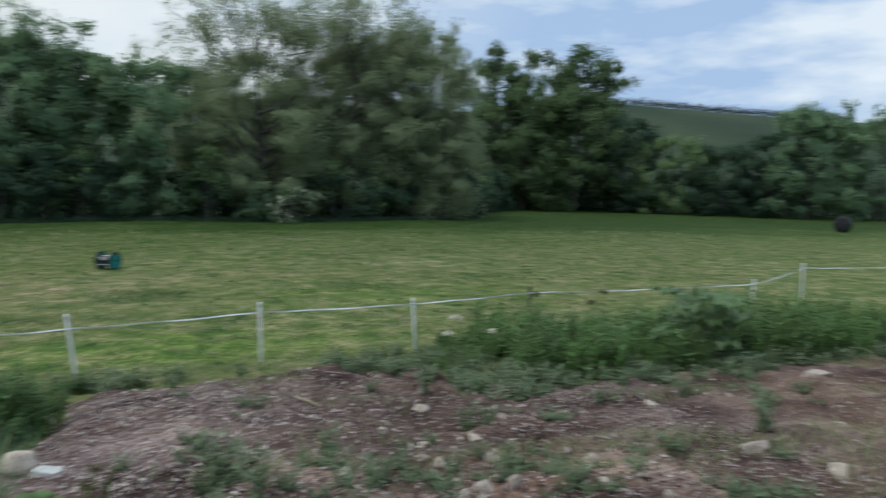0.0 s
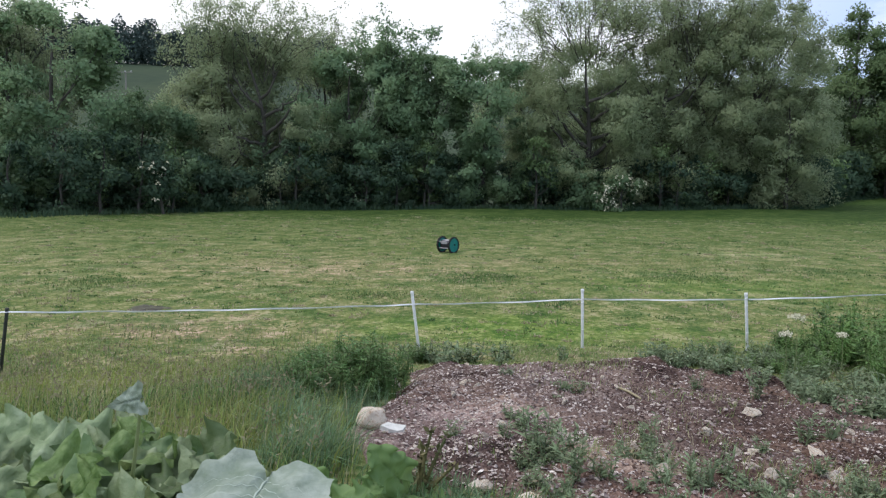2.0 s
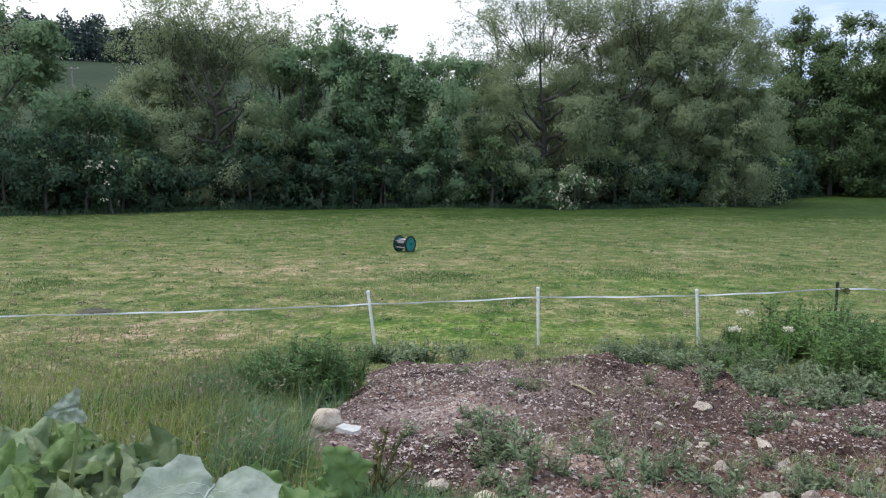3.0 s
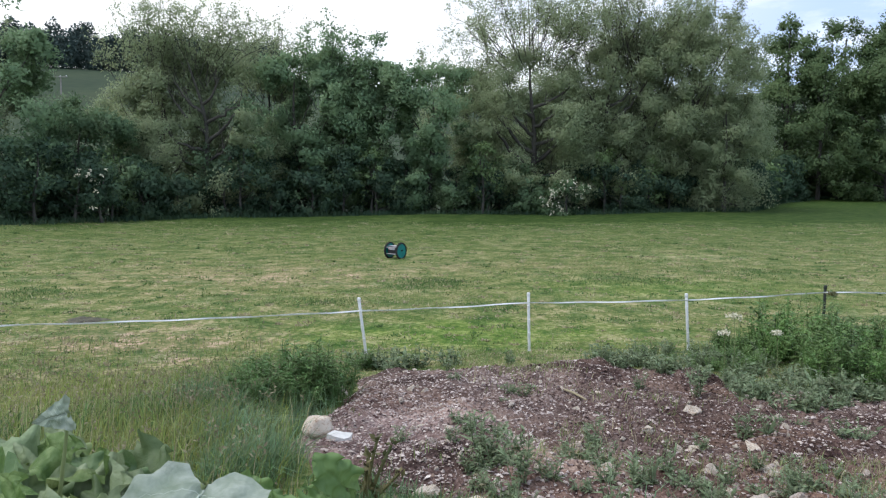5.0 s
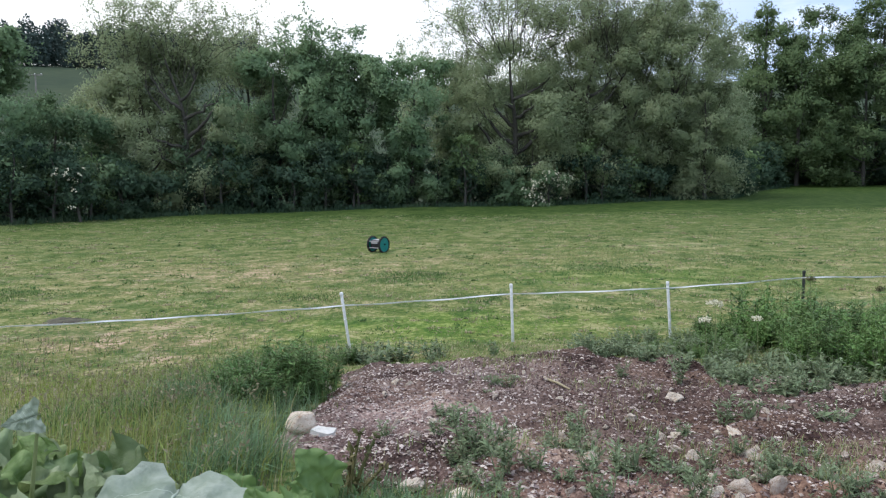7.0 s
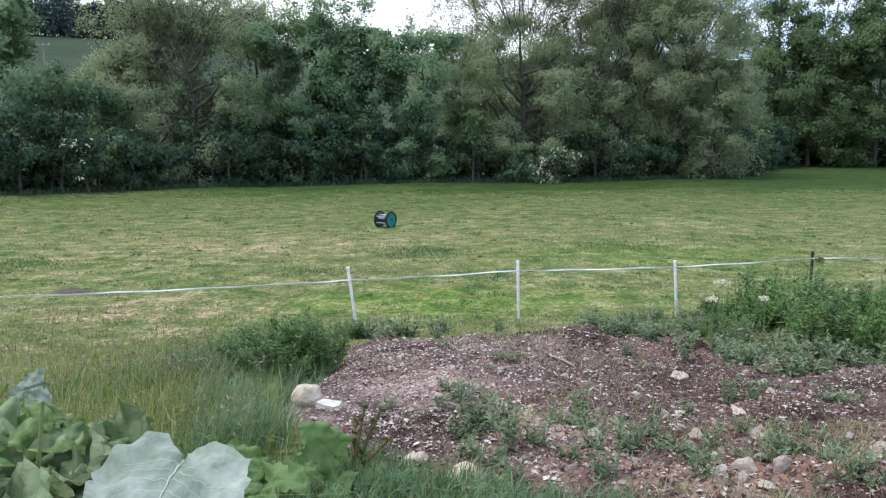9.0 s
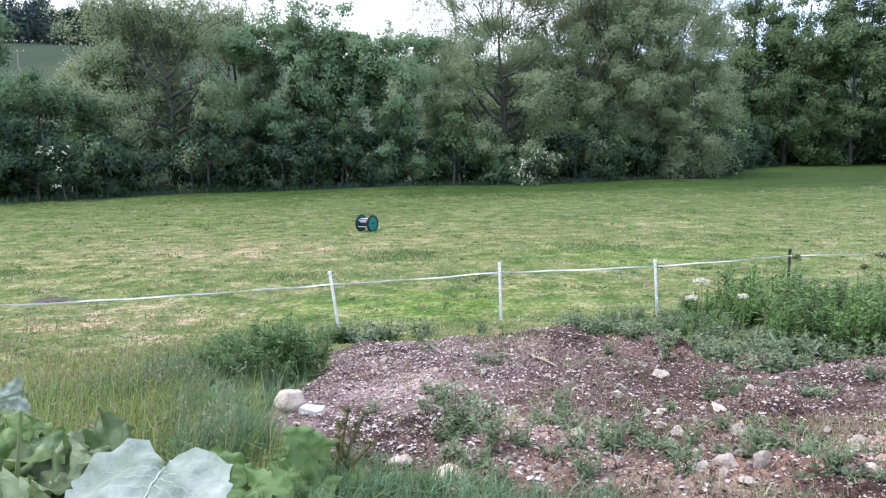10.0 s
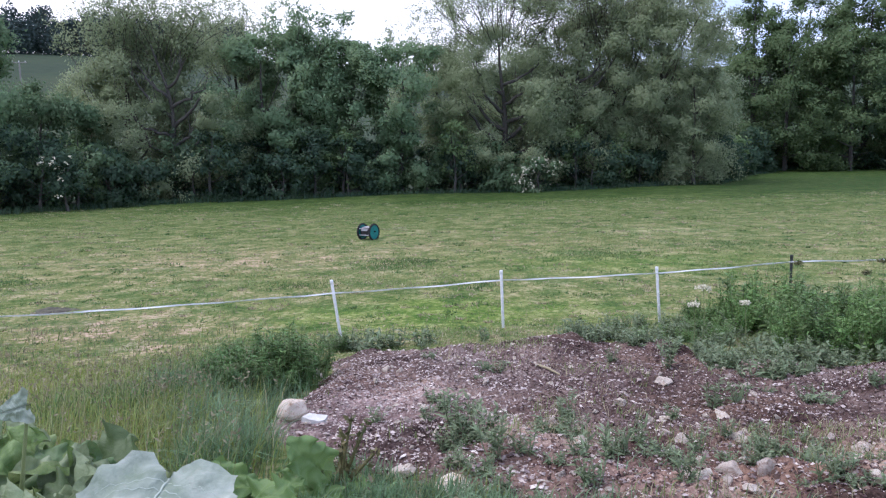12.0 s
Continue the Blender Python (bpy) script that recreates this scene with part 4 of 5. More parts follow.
ob.data = bm_mesh("boulder", bm, M_STONE, True)
ob.matrix_world = pose(-0.96, 5.64, surface(-0.96, 5.64) + 0.06, 0, 0, 10) @ Matrix.Diagonal((0.26, 0.23, 0.2, 1))
bm = bmesh.new()
ring_v = [bm.verts.new((math.cos(a) * r, math.sin(a) * r * 0.7, 0)) for a, r in ((0.2, 0.12), (1.0, 0.06), (1.9, 0.085), (2.9, 0.1), (3.7, 0.055), (5.0, 0.075), (5.7, 0.09))]
top = bmesh.ops.extrude_face_region(bm, geom=[bm.faces.new(ring_v)])
bmesh.ops.translate(bm, verts=[g for g in top["geom"] if isinstance(g, bmesh.types.BMVert)], vec=(0, 0.01, 0.035))
bmesh.ops.recalc_face_normals(bm, faces=list(bm.faces))
slab = new("slab", bm_mesh("slab", bm, M_SLAB, False))
slab.matrix_world = pose(-0.78, 5.52, surface(-0.78, 5.52) + 0.045, 22, 8, 30)
tagged(slab, "broken piece of pale flat stone beside a boulder", "stone")
v, f = tubes([(np.array([[1.26, 7.42, surface(1.26, 7.42) + 0.02], [1.34, 7.2, surface(1.34, 7.2) + 0.03], [1.42, 6.98, surface(1.42, 6.98) + 0.02]]),
               np.array([0.011, 0.013, 0.008]))], 6)
tagged(new("stick", mesh_np("stick", v, [f], M_STRAW, True)), "bleached dry stick on bare earth", "stick")

# grit, bark chips and crumbs of earth
rng = np.random.default_rng(41)
n = 165000
gx0, gy0 = np.where(rng.random(n) < 0.8, rng.uniform(-1.5, 4.6, n), rng.uniform(4.6, 10.5, n)), 2.4 + 7.6 * rng.random(n) ** 1.0
ok = dirt_mask(gx0, gy0) > rng.uniform(0.15, 0.7, n)
gx0, gy0 = gx0[ok], gy0[ok]
n = len(gx0)
sz = 0.0045 + 0.011 * rng.random(n) ** 3.2
c = np.stack([gx0, gy0, dirt_z(gx0, gy0) + sz * 0.25], 1)
octa = np.array([[1, 0, 0], [0, 1, 0], [-1, 0, 0], [0, -1, 0], [0.1, 0.1, 1.0]])
ca, sa = np.cos(rng.uniform(0, 6.28, n)), np.sin(rng.uniform(0, 6.28, n))
q = octa[None] * (1 + rng.normal(0, 0.25, (n, 5, 3))) * np.stack([sz * rng.uniform(0.7, 1.8, n), sz, sz * 0.7], 1)[:, None]
q[:, :, 2] += rng.normal(0, 0.25, (n, 5)) * sz[:, None]
rx = q[:, :, 0] * ca[:, None] - q[:, :, 1] * sa[:, None]
ry = q[:, :, 0] * sa[:, None] + q[:, :, 1] * ca[:, None]
v = (np.stack([rx, ry, q[:, :, 2]], -1) + c[:, None]).reshape(-1, 3)
o = np.arange(n)[:, None] * 5
f = np.concatenate([o + np.array([t]) for t in ([0, 1, 4], [1, 2, 4], [2, 3, 4], [3, 0, 4])])
pale = rng.random(n) < np.where((np.abs(gx0 + 0.2) < 1.0) & (gy0 < 8.2), 0.82, 0.4)
for nm, sel, mm, lab in (("gravel", pale, M_GRIT, "pale gravel strewn over the earth"), ("clods", ~pale, M_CLOD, "dark crumbs of earth and bark")):
    keepf = np.tile(sel, 4)
    tagged(new(nm, mesh_np(nm, v, [f[keepf]], mm)), lab, nm, kind="stuff")


# ---- weeds ----
def lance(rng, base, d, nrm, ln, w):
    """Folded lance-shaped leaves: verts and triangles."""
    s = np.cross(d, nrm)
    s /= np.linalg.norm(s, axis=1)[:, None] + 1e-9
    up = np.cross(s, d)
    ln, w = ln[:, None], w[:, None]
    mid = base + d * ln * 0.5 - up * ln * 0.02
    tip = base + d * ln - up * ln * 0.22
    a, b = base + d * ln * 0.38 + s * w + up * w * 0.35, base + d * ln * 0.38 - s * w + up * w * 0.35
    v = np.stack([base, a, tip, b, mid], 1).reshape(-1, 3)
    o = np.arange(len(base))[:, None] * 5
    return v, np.concatenate([o + np.array([t]) for t in ([0, 1, 4], [1, 2, 4], [0, 4, 3], [4, 2, 3])])


def weed_mesh(seed, h, spread, stems, leaves, ln, w, material, rise=0.4):
    rng = np.random.default_rng(seed)
    paths, bs, ds = [], [], []
    for _ in range(stems):
        a = rng.uniform(0, 2 * np.pi)
        r = spread * rng.random() ** 0.6
        top = np.array([math.cos(a) * r, math.sin(a) * r, h * rng.uniform(0.6, 1.0)])
        foot = np.array([top[0] * 0.3, top[1] * 0.3, -0.02])
        t = np.linspace(0, 1, 5)[:, None]
        pts = foot * (1 - t) + top * t + np.array([[math.cos(a), math.sin(a), 0]]) * 0.15 * spread * np.sin(t * np.pi)
        paths.append((pts, np.linspace(0.006, 0.002, 5)))
        s = rng.uniform(0.12, 1.0, leaves)
        bs.append(foot * (1 - s[:, None]) + top * s[:, None])
        la = rng.uniform(0, 2 * np.pi, leaves)
        ds.append(np.stack([np.cos(la), np.sin(la), rng.normal(rise, 0.3, leaves)], 1) * (1.15 - 0.6 * s[:, None]))
    v1, f1 = tubes(paths, 4)
    b, d = np.concatenate(bs), np.concatenate(ds)
    size = np.linalg.norm(d, axis=1)
    d = d / size[:, None]
    L = ln * size * rng.uniform(0.6, 1.3, len(b))
    v2, f2 = lance(rng, b, d, np.tile([[0, 0, 1.0]], (len(b), 1)) + rng.normal(0, 0.35, b.shape), L, w * L / ln)
    return mesh_np("weed", np.concatenate([v1, v2]), [f1, f2 + len(v1)], material)


NETTLE = [weed_mesh(500 + k, 0.7, 0.3, 14, 30, 0.12, 0.017, M_WEED, 0.25) for k in range(4)]
BUSH_NETTLE = [weed_mesh(540 + k, 0.7, 0.3, 16, 34, 0.13, 0.015, M_RANKWEED, 0.3) for k in range(3)]
THISTLE = [weed_mesh(510 + k, 0.33, 0.13, 6, 16, 0.1, 0.012, M_THISTLE, 0.5) for k in range(4)]
LOWWEED = [weed_mesh(520 + k, 0.17, 0.2, 11, 10, 0.075, 0.014, M_THISTLE, 0.3) for k in range(4)]
PARSLEY = [weed_mesh(530 + k, 0.6, 0.34, 14, 34, 0.07, 0.02, M_BRIGHT, 0.2) for k in range(3)]
rng = np.random.default_rng(43)


def weed(kind, x, y, s, name, label, group):
    ob = new(name, kind[int(rng.integers(len(kind)))])
    ob.matrix_world = pose(x, y, surface(x, y) - 0.01, 0, rng.uniform(-5, 8), rng.uniform(0, 360)) @ Matrix.Diagonal((s, s, s * rng.uniform(0.85, 1.15), 1))
    return tagged(ob, label, "weed", group=group)


NET_L, THI_L = "leafy green nettle clump beside the earth", "grey-green young thistle growing in earth"
LOW_L, PAR_L = "low sprawling grey-green weed on earth", "bright green feathery cow parsley plant"
# bank of weeds along the fence
for k in range(230):
    x, y = rng.uniform(3.2, 11.5), rng.uniform(7.4, 10.7)
    if y < 7.4 + max(0, 4.6 - x) * 1.2 + 0.25 * math.sin(x * 2):
        continue
    tall = 1.02 + 0.22 * math.sin(x * 1.7) + 0.2 * rng.random()
    tall *= 0.3 + 0.7 * float(smooth01(x, 3.4, 5.2))
    if rng.random() < 0.5:
        weed(NETTLE if k % 3 else BUSH_NETTLE, x, y, tall * rng.uniform(0.7, 1.05), "nettle", NET_L, "weeds of the bank")
    else:
        weed(PARSLEY, x, y, tall * rng.uniform(0.7, 1.1), "cow_parsley", PAR_L, "weeds of the bank")
for k in range(140):
    x = rng.uniform(1.9, 11.0)
    y = (9.1 if x < 2.9 else 7.7) + rng.normal(0, 0.5) - (0.25 if x > 3.1 else 0)
    weed(LOWWEED, x, y, rng.uniform(0.8, 1.5), "low_weed", LOW_L, "low weeds on the earth")
for x, y, s in ((-1.3, 6.9, 0.85), (-1.6, 7.1, 0.9), (-1.15, 7.4, 0.8), (-1.45, 7.5, 0.95), (-1.0, 7.7, 0.7), (-1.75, 6.8, 0.7), (-1.25, 6.6, 0.6), (-1.7, 7.6, 0.8), (-1.4, 6.7, 0.9), (-1.55, 6.5, 0.8), (-1.2, 7.0, 0.95), (-1.9, 7.2, 0.8), (-1.35, 7.2, 1.05), (-1.6, 6.8, 1.0), (-2.0, 7.6, 0.7),
                (-0.95, 9.0, 0.5)):
    weed(BUSH_NETTLE, x, y, s, "nettle", NET_L, "weeds of the bank")
for x, y, s in ((-0.55, 9.3, 1.7), (-0.8, 9.2, 1.5), (-0.3, 9.4, 1.6), (-0.65, 9.0, 1.3), (0.1, 9.5, 1.4), (-0.95, 9.3, 1.8)):
    weed(LOWWEED, x, y, s, "low_weed", LOW_L, "low weeds on the earth")
for x, y, s in ((0.3, 4.9, 1.05), (0.38, 4.75, 0.7), (0.22, 4.7, 0.6), (1.05, 4.45, 0.7), (1.2, 4.4, 0.75), (1.35, 4.5, 0.7), (1.12, 5.3, 0.8), (2.44, 5.76, 0.9), (2.6, 5.6, 0.7),
                (0.5, 4.4, 0.8), (1.9, 5.2, 0.5), (1.5, 4.7, 0.6), (0.1, 5.3, 0.5), (-0.3, 5.5, 0.5), (2.3, 4.6, 0.6), (1.0, 3.9, 0.8), (1.5, 3.8, 0.7),
                (0.1, 8.9, 0.6), (0.9, 9.4, 0.7), (2.1, 7.6, 0.6), (2.6, 7.3, 0.8), (3.1, 6.9, 0.8), (2.8, 3.8, 0.6), (4.6, 4.6, 0.9), (5.2, 5.2, 0.9), (5.0, 6.0, 0.8)):
    weed(THISTLE, x, y, s, "thistle", THI_L, "thistles on the earth")
for k in range(150):
    x, y = rng.uniform(0.0, 9.5), rng.uniform(3.2, 8.8)
    if dirt_mask(x, y) > 0.5 and math.sin(x * 2.1 + 1) + math.sin(y * 2.7 + x) > 0.35:
        weed(LOWWEED, x, y, rng.uniform(0.4, 1.0), "low_weed", LOW_L, "low weeds on the earth")

# pale young weeds along the near edge of the earth
for k in range(46):
    x, y = rng.uniform(0.2, 2.6), rng.uniform(3.5, 4.9)
    if math.sin(x * 3.1) + math.sin(y * 4.3 + x) > -0.3:
        weed(THISTLE if k % 4 == 0 else LOWWEED, x, y, rng.uniform(0.35, 0.8), "thistle" if k % 4 == 0 else "low_weed", THI_L if k % 4 == 0 else LOW_L,
             "thistles on the earth" if k % 4 == 0 else "low weeds on the earth")

for k in range(60):
    x, y = rng.uniform(2.5, 4.2), rng.uniform(8.4, 10.4)
    weed(THISTLE if k % 3 else NETTLE, x, y, rng.uniform(0.45, 0.85) * (1.0 if k % 3 else 0.45), "thistle" if k % 3 else "nettle", THI_L if k % 3 else NET_L, "weeds of the bank")
for k in range(26):
    x, y = rng.uniform(3.6, 7.5), rng.uniform(7.4, 9.0)
    weed(LOWWEED, x, y, rng.uniform(0.9, 1.7), "low_weed", LOW_L, "low weeds on the earth")


def umbel(x, y, top, seed, r=0.07, material=None, name="cow_parsley_flower", label="cow parsley stem with a white flower head"):
    rng = np.random.default_rng(seed)
    z = surface(x, y)
    root = new(name)
    root.location = (x, y, z)
    tagged(root, label, "flower")
    h = top - z
    paths = [(np.array([[0, 0, -0.02], [0.02, 0, h * 0.5], [0.0, 0, h]]), np.array([0.006, 0.005, 0.003]))]
    pos = []
    for k in range(12):
        a, q = k * 2.4, r * math.sqrt((k + 0.5) / 12)
        e = np.array([math.cos(a) * q, math.sin(a) * q, h + 0.05 - q * 0.3])
        paths.append((np.array([[0, 0, h], e * np.array([0.6, 0.6, 1]), e]), np.array([0.002, 0.0015, 0.001])))
        pos.append(e + rng.normal(0, 0.011, (16, 3)))
    v, f = tubes(paths, 5)
    part("stem", mesh_np("stem", v, [f], M_STALK, True), root)
    v, f = leaf_quads(rng, np.concatenate(pos), 0.021, 0.9, 0, 2)
    part("flower_head", mesh_np("flower_head", v, [f], material or M_BLOSSOM), root)


umbel(3.48, 8.6, -0.03, 1, 0.1)
umbel(3.33, 8.5, -0.22, 2, 0.06)
umbel(3.95, 8.5, -0.22, 3, 0.05)
umbel(5.0, 9.3, 0.12, 4, 0.06, M_REDSTALK, "seed_stalk", "tall dry brown weed stalk above the nettles")
umbel(6.2, 9.4, 0.1, 5, 0.06, M_REDSTALK, "seed_stalk", "tall dry brown weed stalk above the nettles")
umbel(5.6, 8.8, 0.05, 6, 0.04, M_REDSTALK, "seed_stalk", "tall dry brown weed stalk above the nettles")


# ---- large-leaved plants ----
def big_leaf(seed, L, W, ruffle=0.035, cup=0.25, bend=0.5, material=None, nu=34, nv=27, lobe=1.0, pointed=False, notch=0.16):
    """A heart-shaped leaf with a wavy lobed margin, raised ribs and puckered blade, stalk end at the origin, tip along +y."""
    rng = np.random.default_rng(seed)
    u = np.linspace(0, 1, nu)[:, None]
    s = np.linspace(-1, 1, nv)[None]
    prof = np.interp(u, [0, 0.04, 0.12, 0.3, 0.5, 0.7, 0.85, 0.95, 1], [0.3, 0.62, 0.88, 1.0, 0.96, 0.82, 0.6, 0.36, 0.08])
    if pointed:
        prof = np.interp(u, [0, 0.06, 0.2, 1], [0.75, 1.0, 0.9, 0.04])
    ph = rng.uniform(0, 6.28, 6)
    lobes = 1 + lobe * np.abs(s) ** 3 * (0.06 * np.sin(u * 19 + ph[0] + np.sign(s)) + 0.045 * np.sin(u * 41 + ph[1]) + 0.03 * np.sin(u * 67 + ph[2]))
    x = s * prof * lobes * W / 2
    y = u * L - notch * L * np.abs(s) ** 1.5 * (1 - u) ** 2 * 2
    edge = np.abs(s) ** 2.2
    z = cup * np.abs(x) * (0.6 + 0.4 * np.sin(u * 3)) - bend * L * 0.35 * u ** 2
    z = z + ruffle * edge * (np.sin(u * 15 + ph[2] + s * 2) + 0.7 * np.sin(u * 29 + ph[3] - s) + 0.3 * edge * np.sin(u * 43 + ph[1]))
    rib = (u * 8.0 - np.abs(s) * 2.2) % 1.0
    z = z + 0.010 * (np.abs(rib - 0.5) * 2) ** 0.7 * (1 - 0.6 * np.abs(s)) * L / 0.4 - 0.014 * np.exp(-(s / 0.06) ** 2) * (1 - u)
    z = z + (0.012 * np.sin(x / L * 17 + ph[4] + 2 * u) * np.sin(y / L * 13 + ph[5]) + 0.02 * np.sin(x / L * 7 + ph[5]) * np.sin(y / L * 6 + ph[4])) * L / 0.2 * 0.55
    v = np.stack([x, y, z], -1).reshape(-1, 3)
    i, j = np.meshgrid(np.arange(nu - 1), np.arange(nv - 1), indexing="ij")
    a = i * nv + j
    return mesh_np("leaf", v, [np.stack([a, a + 1, a + nv + 1, a + nv], -1).reshape(-1, 4)], material or M_BURDOCK, True), v.reshape(nu, nv, 3)


def leaf_pose(at, tip, face):
    """Stalk end at one place, tip towards another, upper side turned to face."""
    at, yv = Vector(at), (Vector(tip) - Vector(at)).normalized()
    zv = (Vector(face) - yv * Vector(face).dot(yv)).normalized()
    xv = yv.cross(zv)
    m = Matrix((xv, yv, zv)).transposed().to_4x4()
    m.translation = at
    return m


def leafy_plant(name, foot, leaves, label, category, seed, material=None, group=""):
    """leaves: (stalk end, tip, facing, width over length, is pale) in world places."""
    root = new(name)
    root.location = foot
    tagged(root, label, category, group=group)
    inv = Matrix.Translation(Vector(foot)).inverted()
    for k, (at, tip, face, wide, pale) in enumerate(leaves):
        L = (Vector(tip) - Vector(at)).length
        me, grid = big_leaf(seed + k, L, L * wide, (0.045 if pale else 0.11) * L, 0.03 if pale else 0.2, 0.25 if pale else 0.38, M_PALELEAF if pale else material or (M_BURDOCK, M_DARKLEAF, M_UNDERLEAF, M_BURDOCK, M_UNDERLEAF)[k * 7 % 5], lobe=0.5 if pale else 1.0, pointed=pale and L < 0.12, notch=0.07 if pale else 0.16)
        lf = part("leaf", me, root, "pale grey-green leaf showing its ribs" if pale else "", inv @ leaf_pose(at, tip, face))
        ribs = [(grid[1:, grid.shape[1] // 2] + np.array([0, 0, 0.003 if pale else -0.002]), np.linspace(0.011, 0.002, len(grid) - 1) * L)]
        for q in range(3, 19, 3):
            for sg in (-1, 1):
                c = grid.shape[1] // 2
                idx = [(min(len(grid) - 1, q + int(t * 0.55)), c + sg * t) for t in range(0, c - 1)]
                pts = np.array([grid[a, b] for a, b in idx]) + np.array([0, 0, 0.0 if pale else -0.002])
                ribs.append((pts, np.linspace(0.0045, 0.0012, len(pts)) * L))
        v, f = tubes(ribs, 5)
        part("rib", mesh_np("rib", v, [f], M_RIB if pale else M_STALK, True), lf)
        a, b = np.array(foot, float), np.array(at, float)
        t = np.linspace(0, 1, 7)[:, None]
        ctl = a * 0.35 + b * 0.65 + np.array([0, 0, -0.12])
        pts = (1 - t) ** 2 * a + 2 * t * (1 - t) * ctl + t ** 2 * b - a
        v, f = tubes([(pts, np.linspace(0.013, min(0.008, 0.04 * L), 7))], 7)
        part("stalk", mesh_np("stalk", v, [f], M_STALK, True), root)
    return root


CX = -1.1
BL = [((-0.54, 1.64, 0.90), (-0.58, 1.36, 0.77), (0.0, -0.5, 0.86), 1.15, True),
      ((-0.825, 1.60, 1.078), (-0.903, 1.585, 1.058), (0.15, -0.95, 0.2), 1.0, True),
      ((-0.92, 1.56, 0.80), (-0.78, 1.44, 0.88), (-0.2, -0.6, 0.75), 1.0, False),
      ((-0.86, 1.48, 0.74), (-0.92, 1.36, 0.84), (0.2, -0.7, 0.6), 1.0, False),
      ((-0.97, 1.57, 0.85), (-0.88, 1.48, 0.94), (-0.3, -0.7, 0.6), 1.0, False)]
rng = np.random.default_rng(47)
for k in range(64):
    bx, by = rng.uniform(-1.6, -0.74), rng.uniform(1.3, 2.05)
    if bx > -0.85 and by < 1.45:
        continue
    top = 0.885 - 0.1 * smooth01(bx, -0.95, -0.7) - 0.10 * (by < 1.5) + 0.04 * rng.random() - 0.035 - 0.06 * smooth01(-bx, 1.0, 1.3)
    a, L = rng.uniform(0, 6.28), rng.uniform(0.15, 0.25)
    up = rng.uniform(0.1, 0.8)
    d = Vector((math.cos(a), math.sin(a) - 0.3, up)).normalized() * L
    BL.append(((bx - d.x * 0.5, by - d.y * 0.5, top - d.z), (bx + d.x * 0.5, by + d.y * 0.5, top), (-0.3 * d.x / L + rng.normal(0, 0.35), rng.uniform(-0.9, -0.1), 0.75), rng.uniform(0.8, 1.05), False))
leafy_plant("burdock", (CX, 1.75, 0.0), BL, "large leafy burdock with wavy green leaves and one pale leaf", "plant", 700)

fz = surface(6.7, 7.9)
LV = []
rng = np.random.default_rng(45)
for k in range(16):
    a = k * 2.4
    r0, r1 = 0.15 + 0.2 * rng.random(), 0.5 + 0.25 * rng.random()
    h0 = 0.25 + 0.8 * k / 16
    LV.append(((6.7 + math.cos(a) * r0, 7.9 + math.sin(a) * r0, fz + h0), (6.7 + math.cos(a) * r1, 7.9 + math.sin(a) * r1, fz + h0 + rng.uniform(-0.05, 0.22)),
               (math.cos(a) * -0.2, math.sin(a) * -0.2 - 0.2, 1), rng.uniform(0.75, 0.95), False))
leafy_plant("burdock", (6.7, 7.9, fz), LV, "large dark green burdock at the edge of the earth", "plant", 740, M_DARKLEAF)

dz = surface(-0.46, 4.15)
leafy_plant("dock", (-0.46, 4.15, dz), [
    ((-0.52, 4.0, dz + 0.2), (-0.66, 3.84, dz + 0.42), (0.2, -0.8, 0.5), 0.8, False),
    ((-0.5, 4.0, dz + 0.1), (-0.85, 3.8, dz + 0.16), (0.2, -0.5, 0.9), 0.5, False),
    ((-0.4, 4.05, dz + 0.08), (-0.2, 3.85, dz + 0.1), (0.0, -0.5, 0.9), 0.45, False),
    ((-0.45, 3.95, dz + 0.08), (-0.5, 3.65, dz + 0.12), (0.0, -0.4, 0.9), 0.5, False),
    ((-0.55, 4.1, dz + 0.1), (-0.78, 4.05, dz + 0.2), (0.2, -0.6, 0.8), 0.45, False),
], "dock plant with long leaves and reddish seed stalks", "plant", 760, M_WEED)
dz2 = surface(-0.85, 3.8)
leafy_plant("dock", (-0.85, 3.8, dz2), [
    ((-0.85, 3.75, dz2 + 0.14), (-0.62, 3.58, dz2 + 0.24), (0.0, -0.6, 0.8), 0.7, False),
    ((-0.9, 3.75, dz2 + 0.14), (-1.05, 3.5, dz2 + 0.26), (0.1, -0.6, 0.8), 0.7, False),
    ((-0.82, 3.8, dz2 + 0.12), (-0.6, 3.82, dz2 + 0.22), (-0.1, -0.6, 0.8), 0.6, False),
    ((-0.88, 3.7, dz2 + 0.1), (-0.82, 3.42, dz2 + 0.2), (0.0, -0.5, 0.9), 0.65, False),
    ((-0.9, 3.85, dz2 + 0.15), (-1.1, 3.9, dz2 + 0.3), (0.2, -0.7, 0.7), 0.6, False),
], "broad-leaved dock plant in the bank grass", "plant", 780, M_WEED)
paths = []
for dx, dy, h in ((0.02, 0.0, 0.44), (0.1, 0.02, 0.4), (-0.03, 0.05, 0.34), (0.15, -0.05, 0.26)):
    t = np.linspace(0, 1, 6)[:, None]
    paths.append((np.array([[-0.43, 4.12, dz]]) + t * np.array([[dx, dy, h]]) + np.array([[1, 0, 0]]) * 0.05 * t ** 2, np.linspace(0.014, 0.009, 6)))
v, f = tubes(paths, 6)
rng = np.random.default_rng(46)
seeds = np.concatenate([p[0][2:] for p in paths])
sv, sf = leaf_quads(rng, np.repeat(seeds, 9, 0) + rng.normal(0, 0.012, (len(seeds) * 9, 3)), 0.045, 0.5, -0.5)
tagged(new("dock_stalk", mesh_np("dock_stalk", np.concatenate([v, sv]), [f, sf + len(v)], M_REDSTALK)), "reddish-green dock seed stalk", "plant")

